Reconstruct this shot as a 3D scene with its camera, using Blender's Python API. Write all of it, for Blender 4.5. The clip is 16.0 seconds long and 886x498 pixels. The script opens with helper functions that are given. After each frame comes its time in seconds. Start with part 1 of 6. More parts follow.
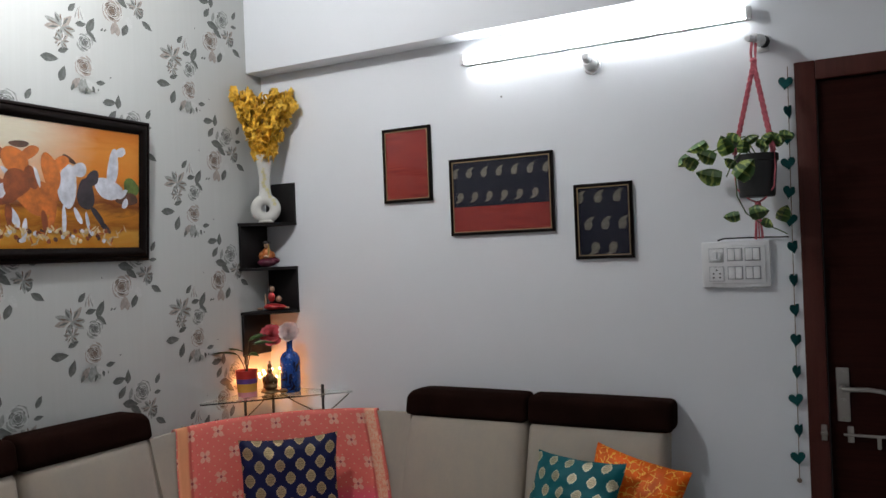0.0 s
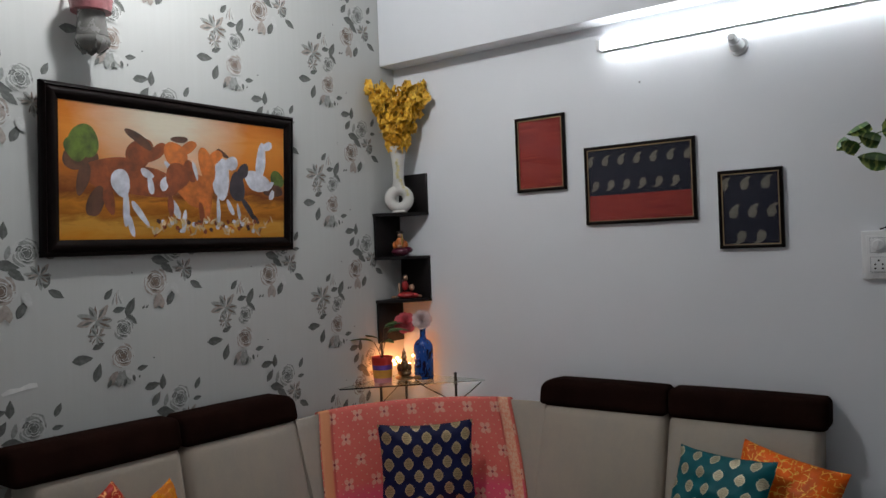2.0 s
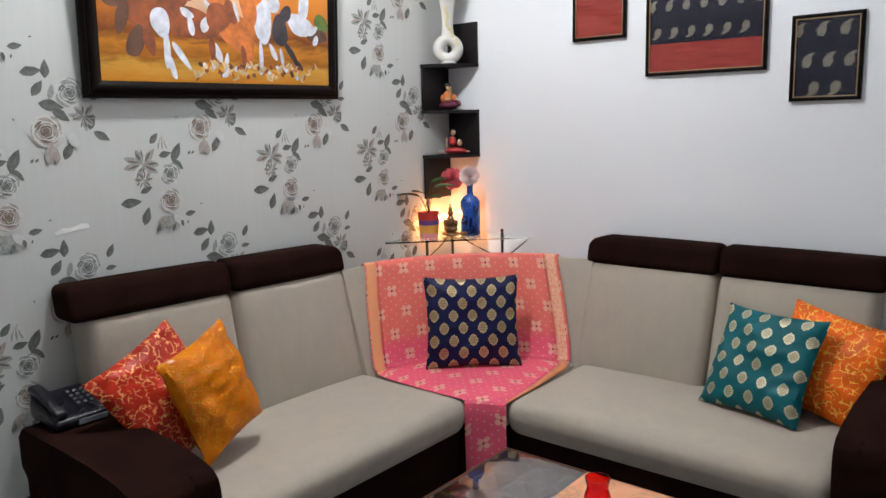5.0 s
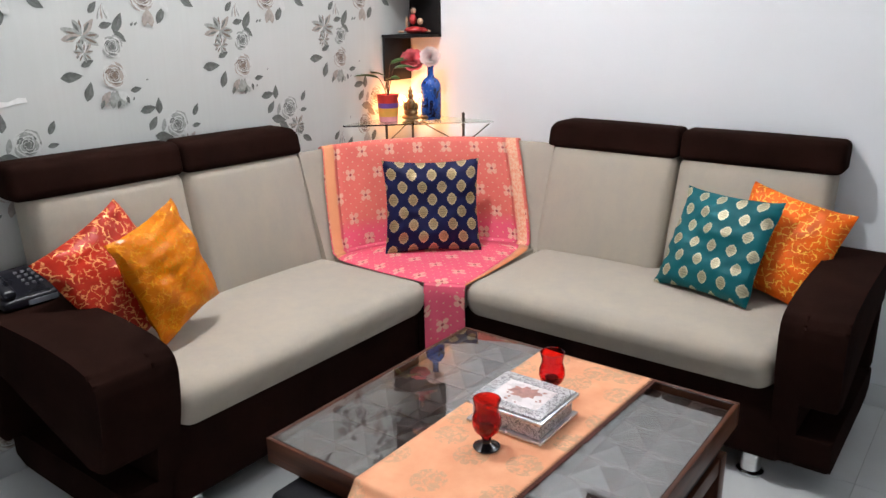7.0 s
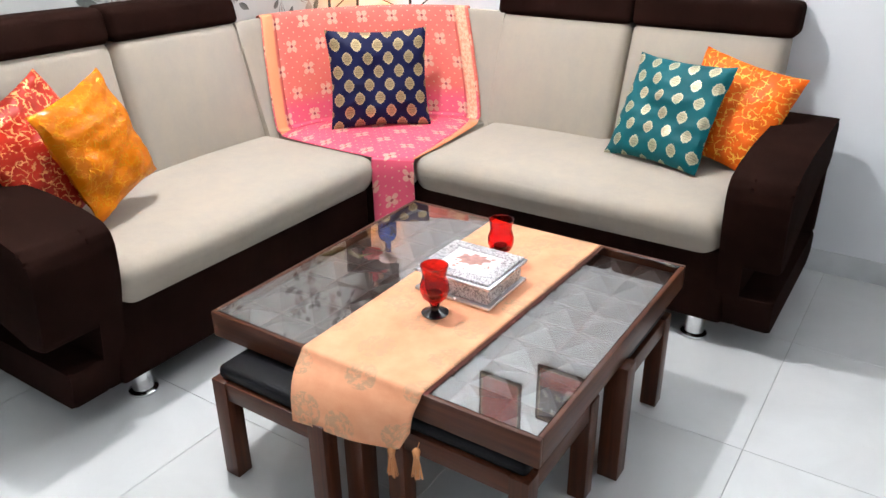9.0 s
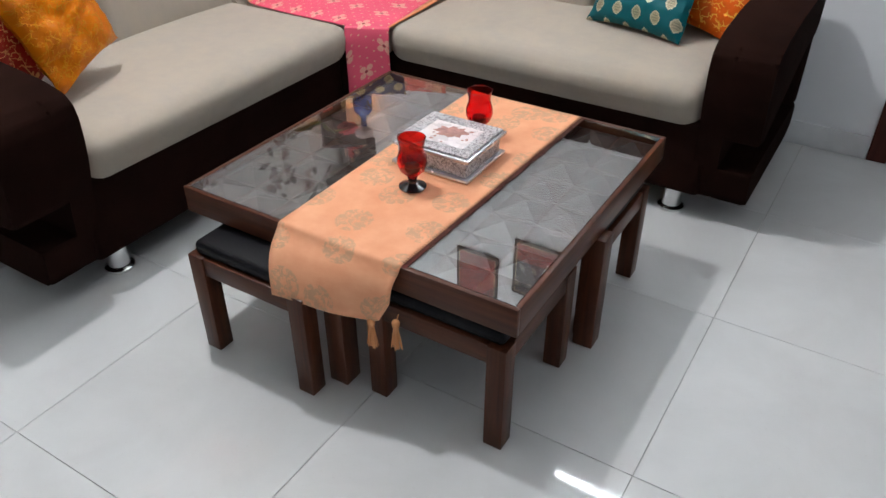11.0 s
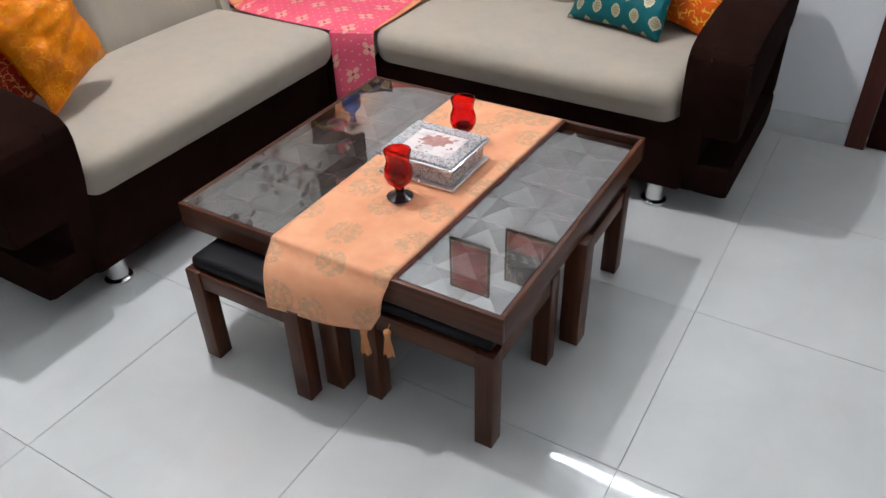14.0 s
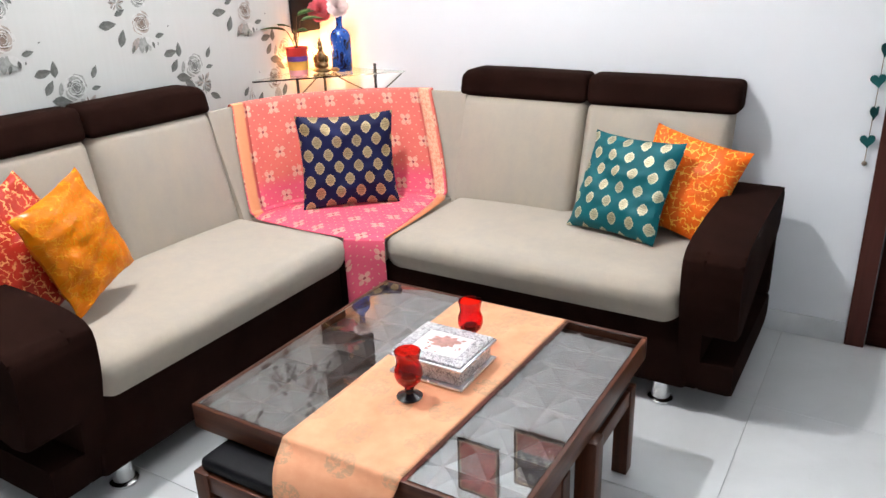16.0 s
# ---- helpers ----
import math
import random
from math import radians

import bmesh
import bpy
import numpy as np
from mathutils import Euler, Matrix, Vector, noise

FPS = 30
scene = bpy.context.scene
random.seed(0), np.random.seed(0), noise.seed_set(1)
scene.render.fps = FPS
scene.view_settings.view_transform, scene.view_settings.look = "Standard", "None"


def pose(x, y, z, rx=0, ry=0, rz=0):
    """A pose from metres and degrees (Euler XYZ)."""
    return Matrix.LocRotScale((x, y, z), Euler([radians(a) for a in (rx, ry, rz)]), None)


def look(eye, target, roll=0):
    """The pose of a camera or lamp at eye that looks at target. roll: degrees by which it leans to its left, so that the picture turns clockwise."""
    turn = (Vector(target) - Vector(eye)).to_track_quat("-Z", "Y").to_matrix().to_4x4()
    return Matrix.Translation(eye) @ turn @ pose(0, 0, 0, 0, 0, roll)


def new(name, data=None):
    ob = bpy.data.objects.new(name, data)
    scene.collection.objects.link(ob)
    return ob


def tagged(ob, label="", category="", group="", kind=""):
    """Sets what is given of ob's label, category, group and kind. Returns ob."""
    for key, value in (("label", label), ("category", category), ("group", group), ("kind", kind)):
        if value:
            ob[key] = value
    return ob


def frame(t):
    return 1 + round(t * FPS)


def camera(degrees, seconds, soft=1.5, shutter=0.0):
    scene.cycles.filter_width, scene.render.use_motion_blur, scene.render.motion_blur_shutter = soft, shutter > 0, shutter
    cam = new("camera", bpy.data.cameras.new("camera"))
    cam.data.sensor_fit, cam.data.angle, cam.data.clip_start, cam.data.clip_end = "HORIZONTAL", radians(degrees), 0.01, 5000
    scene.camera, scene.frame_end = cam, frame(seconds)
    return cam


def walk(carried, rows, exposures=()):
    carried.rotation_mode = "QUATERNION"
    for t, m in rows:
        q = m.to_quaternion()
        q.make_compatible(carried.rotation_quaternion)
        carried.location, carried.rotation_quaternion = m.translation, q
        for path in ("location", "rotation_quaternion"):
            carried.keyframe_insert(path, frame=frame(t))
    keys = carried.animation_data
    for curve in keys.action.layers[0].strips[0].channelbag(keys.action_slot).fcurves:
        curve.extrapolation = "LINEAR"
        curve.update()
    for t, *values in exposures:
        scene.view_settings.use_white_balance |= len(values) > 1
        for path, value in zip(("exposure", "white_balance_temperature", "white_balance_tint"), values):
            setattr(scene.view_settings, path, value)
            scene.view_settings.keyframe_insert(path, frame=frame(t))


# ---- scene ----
cam = camera(59.9, 16.0)
PATH = [
    (0, (2.529, -2.961, 1.531), (1.602, -1.189, 1.544), -2.2),
    (0.5, (2.52, -2.974, 1.544), (1.57, -1.214, 1.549), -2.1),
    (1, (2.499, -2.988, 1.538), (1.511, -1.249, 1.542), -2.1),
    (1.5, (2.463, -3.002, 1.522), (1.37, -1.327, 1.527), -2.1),
    (2, (2.441, -3.017, 1.534), (1.271, -1.394, 1.531), -2.2),
    (2.5, (2.419, -3.015, 1.532), (1.197, -1.431, 1.522), -2.2),
    (3, (2.403, -3.009, 1.511), (1.147, -1.452, 1.475), -2.1),
    (3.5, (2.404, -2.993, 1.492), (1.128, -1.458, 1.374), -2.0),
    (4, (2.4, -2.984, 1.472), (1.129, -1.453, 1.275), -1.9),
    (4.2, (2.405, -2.979, 1.466), (1.133, -1.454, 1.235), -1.8),
    (6.3, (2.409, -2.952, 1.44), (1.203, -1.429, 0.963), -1.0),
    (6.5, (2.409, -2.948, 1.431), (1.216, -1.425, 0.922), -1.0),
    (7, (2.404, -2.937, 1.399), (1.252, -1.415, 0.804), -0.8),
    (7.5, (2.401, -2.919, 1.37), (1.288, -1.403, 0.689), -0.7),
    (8, (2.398, -2.909, 1.35), (1.327, -1.401, 0.591), -0.6),
    (8.5, (2.403, -2.906, 1.331), (1.366, -1.401, 0.517), -0.8),
    (9, (2.408, -2.901, 1.328), (1.405, -1.4, 0.465), -0.7),
    (9.5, (2.397, -2.908, 1.3), (1.419, -1.424, 0.382), -0.7),
    (12, (2.401, -2.878, 1.337), (1.585, -1.536, 0.099), 0.1),
    (12.5, (2.406, -2.886, 1.366), (1.594, -1.554, 0.114), 0.0),
    (13, (2.409, -2.883, 1.38), (1.597, -1.55, 0.129), -0.5),
    (13.5, (2.415, -2.883, 1.394), (1.595, -1.546, 0.153), -1.1),
    (14, (2.422, -2.889, 1.402), (1.579, -1.515, 0.217), -1.7),
    (14.5, (2.43, -2.905, 1.415), (1.536, -1.447, 0.379), -2.1),
    (15, (2.434, -2.917, 1.431), (1.499, -1.395, 0.532), -2.2),
    (15.5, (2.438, -2.931, 1.447), (1.482, -1.37, 0.641), -2.1),
    (16, (2.445, -2.939, 1.438), (1.474, -1.354, 0.702), -2.0),
]
EXPOSURES = [
    (0, -1.2), (1.5, -1.58), (3.0, -1.58), (3.5, -1.22), (4.2, -0.66), (6.3, 0.05), (7, 0.22), (8, 0.59), (9, 0.8), (9.7, 0.75), (11.8, -0.1), (12.5, -0.06), (13.5, 0.08), (14.5, 0.44), (15.0, 0.82), (16, 0.65),
]
walk(cam, [(t, look(eye, target, roll)) for t, eye, target, roll in PATH], EXPOSURES)

# ---- light: a dim world behind closed walls; the lamps are a wall tube, a globe bulb and the small string of bulbs ----
world = bpy.data.worlds.new("world")
scene.world = world
world.use_nodes = True
world.node_tree.nodes["Background"].inputs[0].default_value = (0.6, 0.65, 0.7, 1)
world.node_tree.nodes["Background"].inputs[1].default_value = 0.05
TUBE_POWER = 98.0
ROUND_LIGHT_POWER = 930.0
FAIRY_POWER = 150.0


# ---- material helpers ----
class Nodes:
    def __init__(self, name):
        self.m = bpy.data.materials.new(name)
        self.m.use_nodes = True
        self.t = self.m.node_tree
        self.b = self.t.nodes["Principled BSDF"]

    def add(self, kind, **props):
        n = self.t.nodes.new(kind)
        for k, v in props.items():
            if k == "blend":
                n.blend_type = v
            elif k == "data":
                n.data_type = v
            elif k == "op":
                n.operation = v
            elif k == "feature":
                n.feature = v
            elif k == "dims":
                n.voronoi_dimensions = v
            elif k == "metric":
                n.distance = v
            elif k == "wave":
                n.wave_type = v
            elif k == "clamp":
                n.use_clamp = v
        return n

    def link(self, a, b):
        self.t.links.new(a, b)

    def put(self, socket, value):
        if isinstance(value, bpy.types.NodeSocket):
            self.link(value, socket)
        else:
            socket.default_value = value

    def math(self, op, a, b=0.0, clamp=False):
        n = self.add("ShaderNodeMath", op=op, clamp=clamp)
        self.put(n.inputs[0], a)
        self.put(n.inputs[1], b)
        return n.outputs[0]

    def coord(self, which="Object"):
        return self.add("ShaderNodeTexCoord").outputs[which]

    def place(self, v, scale=(1, 1, 1), turn=0.0, shift=(0, 0, 0)):
        n = self.add("ShaderNodeMapping")
        self.link(v, n.inputs[0])
        n.inputs["Location"].default_value = shift
        n.inputs["Rotation"].default_value = (0, 0, turn)
        n.inputs["Scale"].default_value = scale
        return n.outputs[0]

    def noise(self, v, scale, detail=4.0, rough=0.55, distortion=0.0):
        n = self.add("ShaderNodeTexNoise")
        self.link(v, n.inputs["Vector"])
        n.inputs["Scale"].default_value = scale
        n.inputs["Detail"].default_value = detail
        n.inputs["Roughness"].default_value = rough
        n.inputs["Distortion"].default_value = distortion
        return n.outputs[0]

    def ramp(self, fac, stops):
        n = self.add("ShaderNodeValToRGB")
        self.link(fac, n.inputs[0])
        e = n.color_ramp.elements
        while len(e) < len(stops):
            e.new(0.5)
        for i, (p, c) in enumerate(stops):
            e[i].position = p
            e[i].color = (*c, 1) if not isinstance(c, float) else (c, c, c, 1)
        return n.outputs[0]

    def mix(self, fac, a, b, blend="MIX"):
        n = self.add("ShaderNodeMix", data="RGBA", blend=blend)
        self.put(n.inputs[0], fac)
        for s, v in ((n.inputs[6], a), (n.inputs[7], b)):
            self.put(s, (*v, 1) if isinstance(v, tuple) and len(v) == 3 else v)
        return n.outputs[2]

    def bump(self, height, strength=0.3, dist=0.002, normal=None):
        n = self.add("ShaderNodeBump")
        n.inputs["Strength"].default_value = strength
        n.inputs["Distance"].default_value = dist
        self.link(height, n.inputs["Height"])
        if normal:
            self.link(normal, n.inputs["Normal"])
        self.link(n.outputs[0], self.b.inputs["Normal"])
        return n.outputs[0]

    def done(self, color=None, rough=0.5, metal=0.0, **more):
        if color is not None:
            self.put(self.b.inputs["Base Color"], (*color, 1) if isinstance(color, tuple) and len(color) == 3 else color)
        self.put(self.b.inputs["Roughness"], rough)
        self.put(self.b.inputs["Metallic"], metal)
        for k, v in more.items():
            self.put(self.b.inputs[k.replace("_", " ")], v)
        return self.m


def plain(name, color, rough=0.5, metal=0.0, spread=0.12, scale=18.0, bumped=0.15, **more):
    """A colour with soft uneven tone and a fine relief."""
    n = Nodes(name)
    v = n.coord()
    big = n.noise(v, scale, 5)
    fine = n.noise(v, scale * 14, 3)
    lo = tuple(c * (1 - spread) for c in color)
    hi = tuple(min(1, c * (1 + spread)) for c in color)
    col = n.mix(n.ramp(big, [(0.3, 0.0), (0.7, 1.0)]), lo, hi)
    n.bump(fine, bumped, 0.001)
    r = n.ramp(big, [(0.3, max(0.02, rough - 0.06)), (0.7, min(1.0, rough + 0.06))])
    return n.done(col, r, metal, **more)


def glow(name, color, strength):
    n = Nodes(name)
    return n.done(color, 0.4, 0.0, Emission_Color=(*color, 1), Emission_Strength=strength)


def fabric(name, color, spread=0.14, weave=900.0, rough=0.9, sheen=0.3, patches=6.0, gloss=0.15):
    n = Nodes(name)
    v = n.coord()
    big = n.noise(v, patches, 5, 0.6)
    nap = n.noise(v, 45.0, 4, 0.6)
    grain = n.noise(v, weave, 2)
    lo = tuple(c * (1 - spread) for c in color)
    hi = tuple(min(1, c * (1 + spread)) for c in color)
    col = n.mix(n.ramp(big, [(0.32, 0.0), (0.68, 1.0)]), lo, hi)
    col = n.mix(n.math("MULTIPLY", nap, 0.25), col, tuple(c * 0.75 for c in color))
    bumps = n.math("ADD", n.math("MULTIPLY", grain, 0.5), nap)
    n.bump(bumps, 0.25, 0.002)
    return n.done(col, rough, 0.0, Sheen_Weight=sheen, Sheen_Roughness=0.5, Specular_IOR_Level=gloss)


def wood(name, dark, light, axis=1, rough=0.35, stretch=14.0):
    n = Nodes(name)
    sc = [stretch * 3] * 3
    sc[axis] = 2.5
    v = n.place(n.coord(), tuple(sc))
    g = n.noise(v, 1.0, 6, 0.6, 0.8)
    fine = n.noise(v, 5.0, 3)
    col = n.ramp(g, [(0.3, dark), (0.7, light)])
    col = n.mix(n.math("MULTIPLY", fine, 0.4), col, dark)
    n.bump(fine, 0.12, 0.001)
    return n.done(col, rough, 0.0, Specular_IOR_Level=0.22)


def nap_suede(name, warm, cool):
    """Brushed suede: the nap lies two ways, in soft patches and short upright strokes."""
    n = Nodes(name)
    v = n.coord()
    patch = n.noise(v, 5.0, 5, 0.62, 0.5)
    stroke = n.noise(n.place(v, (26, 26, 7)), 1.0, 4, 0.6, 0.3)
    fine = n.noise(v, 70.0, 4, 0.6)
    grain = n.noise(v, 900.0, 2)
    lay = n.math("ADD", n.math("MULTIPLY", patch, 0.6), n.math("MULTIPLY", stroke, 0.4))
    col = n.mix(n.ramp(lay, [(0.40, 0.0), (0.58, 1.0)]), cool, warm)
    col = n.mix(n.math("MULTIPLY", fine, 0.22), col, tuple(c * 0.72 for c in warm))
    stain = n.ramp(n.noise(v, 2.3, 6, 0.7), [(0.60, 0.0), (0.74, 0.5)])
    col = n.mix(stain, col, tuple(c * 0.80 for c in cool))
    n.bump(n.math("ADD", n.math("MULTIPLY", grain, 0.5), n.math("ADD", fine, n.math("MULTIPLY", patch, 2.5))), 0.28, 0.002)
    return n.done(col, 0.9, 0.0, Sheen_Weight=0.12, Sheen_Roughness=0.5, Specular_IOR_Level=0.15)


# ---- materials ----
def wall_paint(name, color):
    n = Nodes(name)
    v = n.coord()
    big = n.noise(v, 1.6, 5, 0.6)
    spots = n.noise(v, 9.0, 6, 0.7)
    roller = n.noise(v, 260.0, 3)
    col = n.mix(n.ramp(big, [(0.3, 0.0), (0.7, 1.0)]), tuple(c * 0.965 for c in color), color)
    col = n.mix(n.ramp(spots, [(0.66, 0.0), (0.8, 0.18)]), col, tuple(c * 0.86 for c in color))
    n.bump(n.math("ADD", roller, n.math("MULTIPLY", big, 2.0)), 0.12, 0.002)
    return n.done(col, 0.55)


MAT_WALL = wall_paint("white_emulsion_paint", (0.82, 0.835, 0.86))
MAT_CEILING = wall_paint("ceiling_paint", (0.8, 0.8, 0.8))


def wallpaper():
    n = Nodes("wallpaper_ground")
    v = n.coord()
    streak = n.noise(n.place(v, (1, 60, 2)), 1.0, 4, 0.6)
    big = n.noise(v, 2.2, 4)
    weave = n.noise(v, 420.0, 2)
    col = n.mix(n.ramp(streak, [(0.35, 0.0), (0.65, 1.0)]), (0.530, 0.538, 0.515), (0.546, 0.554, 0.532))
    col = n.mix(n.ramp(big, [(0.4, 0.0), (0.75, 0.25)]), col, (0.50, 0.51, 0.49))
    n.bump(n.math("ADD", weave, n.math("MULTIPLY", streak, 0.3)), 0.10, 0.001)
    return n.done(col, 0.42)


MAT_PAPER = wallpaper()


def floor_tile():
    n = Nodes("vitrified_floor_tile")
    v = n.coord()
    info = n.add("ShaderNodeObjectInfo")
    cloud = n.noise(v, 2.6, 7, 0.62, 0.6)
    speck = n.noise(v, 120.0, 2)
    col = n.mix(n.ramp(cloud, [(0.3, 0.0), (0.7, 1.0)]), (0.60, 0.61, 0.61), (0.69, 0.70, 0.70))
    col = n.mix(n.ramp(speck, [(0.66, 0.0), (0.74, 0.2)]), col, (0.45, 0.44, 0.42))
    tone = n.math("ADD", n.math("MULTIPLY", info.outputs["Random"], 0.08), 0.94)
    col = n.mix(1.0, col, tone, "MULTIPLY")
    wear = n.noise(v, 6.0, 5, 0.65)
    r = n.ramp(wear, [(0.3, 0.03), (0.75, 0.085)])
    n.bump(n.noise(v, 3.0, 2), 0.02, 0.01)
    return n.done(col, r, 0.0, Specular_IOR_Level=0.36)


MAT_TILE = floor_tile()
MAT_GROUT = plain("tile_joint", (0.50, 0.50, 0.49), 0.9)
MAT_SKIRT = plain("skirting_tile", (0.60, 0.61, 0.62), 0.35, scale=6)
MAT_BEIGE = nap_suede("beige_suede", (0.412, 0.354, 0.289), (0.378, 0.335, 0.285))
MAT_BROWN = fabric("dark_brown_suede", (0.0132, 0.0054, 0.0040), 0.35, sheen=0.0, gloss=0.02)
MAT_WOOD_X = wood("walnut_along_x", (0.040, 0.0115, 0.0055), (0.120, 0.036, 0.0155), 0)
MAT_WOOD_Y = wood("walnut_along_y", (0.040, 0.0115, 0.0055), (0.120, 0.036, 0.0155), 1)
MAT_WOOD_Z = wood("walnut_along_z", (0.040, 0.0115, 0.0055), (0.120, 0.036, 0.0155), 2)
MAT_DOOR = wood("door_laminate", (0.016, 0.0040, 0.0030), (0.028, 0.0075, 0.0055), 0, 0.8, 20)
MAT_DOOR.node_tree.nodes["Principled BSDF"].inputs["Specular IOR Level"].default_value = 0.05
MAT_JAMB = wood("door_frame_wood", (0.055, 0.013, 0.009), (0.085, 0.022, 0.015), 2, 0.5)
MAT_LEATHER = plain("black_leatherette", (0.004, 0.004, 0.006), 0.5, bumped=0.5, scale=30, Specular_IOR_Level=0.16)
MAT_CHROME = plain("chrome", (0.75, 0.75, 0.75), 0.12, 1.0, 0.03)
MAT_STEEL = plain("brushed_steel", (0.36, 0.33, 0.30), 0.38, 1.0, 0.06)
MAT_BLACK = plain("black_laminate", (0.007, 0.005, 0.005), 0.55, spread=0.3, Specular_IOR_Level=0.25)
MAT_WHITE_PLASTIC = plain("white_plastic", (0.78, 0.78, 0.78), 0.3, spread=0.03, bumped=0.03)
MAT_TUBE = glow("tube_light", (0.89, 0.955, 1.0), TUBE_POWER)
MAT_TUBE_2 = glow("round_light", (0.95, 0.97, 1.0), ROUND_LIGHT_POWER)


def clear_glass(name, color=(1, 1, 1), rough=0.0, ior=1.5):
    n = Nodes(name)
    return n.done(color, rough, 0.0, Transmission_Weight=1.0, IOR=ior)


MAT_GLASS = clear_glass("clear_glass", (0.90, 0.96, 0.97), 0.0, 1.95)


# ---- mesh helpers ----
BASE = {}


def thing(name, at, label, category, group="", kind=""):
    ob = new(name)
    ob.empty_display_size = 0.05
    ob.location = at
    BASE[ob] = Vector(at)
    return tagged(ob, label, category, group, kind)


def part(name, bm, material, parent=None, label="", smooth=True):
    """Links a bmesh, given in world places, as one mesh under a thing or a part."""
    me = bpy.data.meshes.new(name)
    base = BASE.get(parent, Vector((0, 0, 0)))
    if base.length:
        bm.transform(Matrix.Translation(-base))
    bmesh.ops.recalc_face_normals(bm, faces=bm.faces[:])
    if smooth:
        for f in bm.faces:
            f.smooth = True
    bm.to_mesh(me)
    bm.free()
    for m in material if isinstance(material, (list, tuple)) else [material]:
        me.materials.append(m)
    ob = new(name, me)
    if parent:
        ob.parent = parent
        BASE[ob] = base
    if label:
        ob["label"] = label
    if smooth:
        me.set_sharp_from_angle(angle=radians(38))
    return ob


def box(bm, lo, hi, bevel=0.0, seg=2):
    lo, hi = Vector(lo), Vector(hi)
    m = Matrix.Translation((lo + hi) / 2) @ Matrix.Diagonal((*(hi - lo), 1))
    geo = bmesh.ops.create_cube(bm, size=1, matrix=m)
    if bevel:
        es = list({e for v in geo["verts"] for e in v.link_edges})
        bmesh.ops.bevel(bm, geom=es, offset=bevel, segments=seg, profile=0.5, affect="EDGES")
    return bm


def boxed(lo, hi, bevel=0.0, seg=2):
    return box(bmesh.new(), lo, hi, bevel, seg)


def rod(bm, a, b, r, r2=None, seg=12):
    a, b = Vector(a), Vector(b)
    d = b - a
    m = Matrix.Translation((a + b) / 2) @ d.to_track_quat("Z", "Y").to_matrix().to_4x4()
    bmesh.ops.create_cone(bm, cap_ends=True, segments=seg, radius1=r, radius2=r if r2 is None else r2, depth=d.length, matrix=m)
    return bm


def ball(bm, at, r, u=12, v=8, scale=(1, 1, 1)):
    m = Matrix.Translation(at) @ Matrix.Diagonal((*scale, 1))
    bmesh.ops.create_uvsphere(bm, u_segments=u, v_segments=v, radius=r, matrix=m)
    return bm


def lathe(bm, profile, at=(0, 0, 0), seg=24):
    """Turns (radius, height) pairs round the upright axis through at."""
    rings = []
    for r, z in profile:
        if r < 1e-5:
            rings.append([bm.verts.new((at[0], at[1], at[2] + z))])
        else:
            rings.append([bm.verts.new((at[0] + r * math.cos(k * math.tau / seg), at[1] + r * math.sin(k * math.tau / seg), at[2] + z)) for k in range(seg)])
    for a, b in zip(rings, rings[1:]):
        for k in range(seg):
            j = (k + 1) % seg
            if len(a) == 1 and len(b) == 1:
                continue
            if len(a) == 1:
                bm.faces.new((a[0], b[k], b[j]))
            elif len(b) == 1:
                bm.faces.new((a[k], a[j], b[0]))
            else:
                bm.faces.new((a[k], a[j], b[j], b[k]))
    return bm


def tube(bm, pts, r, seg=8, taper=1.0):
    """A round cord or stem along points."""
    pts = [Vector(p) for p in pts]
    rings = []
    for i, p in enumerate(pts):
        d = (pts[min(i + 1, len(pts) - 1)] - pts[max(i - 1, 0)]).normalized()
        q = d.to_track_quat("Z", "Y")
        rr = r * (1 + (taper - 1) * i / max(1, len(pts) - 1))
        rings.append([bm.verts.new(p + q @ Vector((rr * math.cos(k * math.tau / seg), rr * math.sin(k * math.tau / seg), 0))) for k in range(seg)])
    for a, b in zip(rings, rings[1:]):
        for k in range(seg):
            j = (k + 1) % seg
            bm.faces.new((a[k], a[j], b[j], b[k]))
    bm.faces.new(rings[0])
    bm.faces.new(rings[-1])
    return bm


def soft_box(lo, hi, r, puff=(0, 0, 0), n=7):
    """A rounded, stuffed block: r is the edge radius, puff how far each pair of faces swells."""
    lo, hi = Vector(lo), Vector(hi)
    c, h = (lo + hi) / 2, (hi - lo) / 2
    r = min(r, min(h) * 0.98)

    def ticks(half):
        inner = half - r
        edge = [-half + r * (1 - math.cos(k * math.pi / 8)) * 0.999 for k in range(4)]
        mid = [-inner + 2 * inner * k / n for k in range(n + 1)]
        return edge + mid + [-e for e in reversed(edge)]

    bm = bmesh.new()
    tk = [ticks(v) for v in h]
    for ax in range(3):
        a, b = (ax + 1) % 3, (ax + 2) % 3
        for side in (-1, 1):
            grid = []
            for u in tk[a]:
                line = []
                for v in tk[b]:
                    p = Vector((0, 0, 0))
                    p[ax], p[a], p[b] = side * h[ax], u, v
                    q = Vector([max(-(h[i] - r), min(h[i] - r, p[i])) for i in range(3)])
                    p = q + (p - q).normalized() * r
                    f = (1 - (u / h[a]) ** 2) * (1 - (v / h[b]) ** 2)
                    p[ax] += side * puff[ax] * max(0, f) ** 1.1
                    line.append(bm.verts.new(c + p))
                grid.append(line)
            for i in range(len(grid) - 1):
                for j in range(len(grid[0]) - 1):
                    bm.faces.new((grid[i][j], grid[i + 1][j], grid[i + 1][j + 1], grid[i][j + 1]))
    bmesh.ops.remove_doubles(bm, verts=bm.verts[:], dist=1e-5)
    return bm


def bend(bm, f):
    for v in bm.verts:
        v.co = Vector(f(*v.co))
    return bm


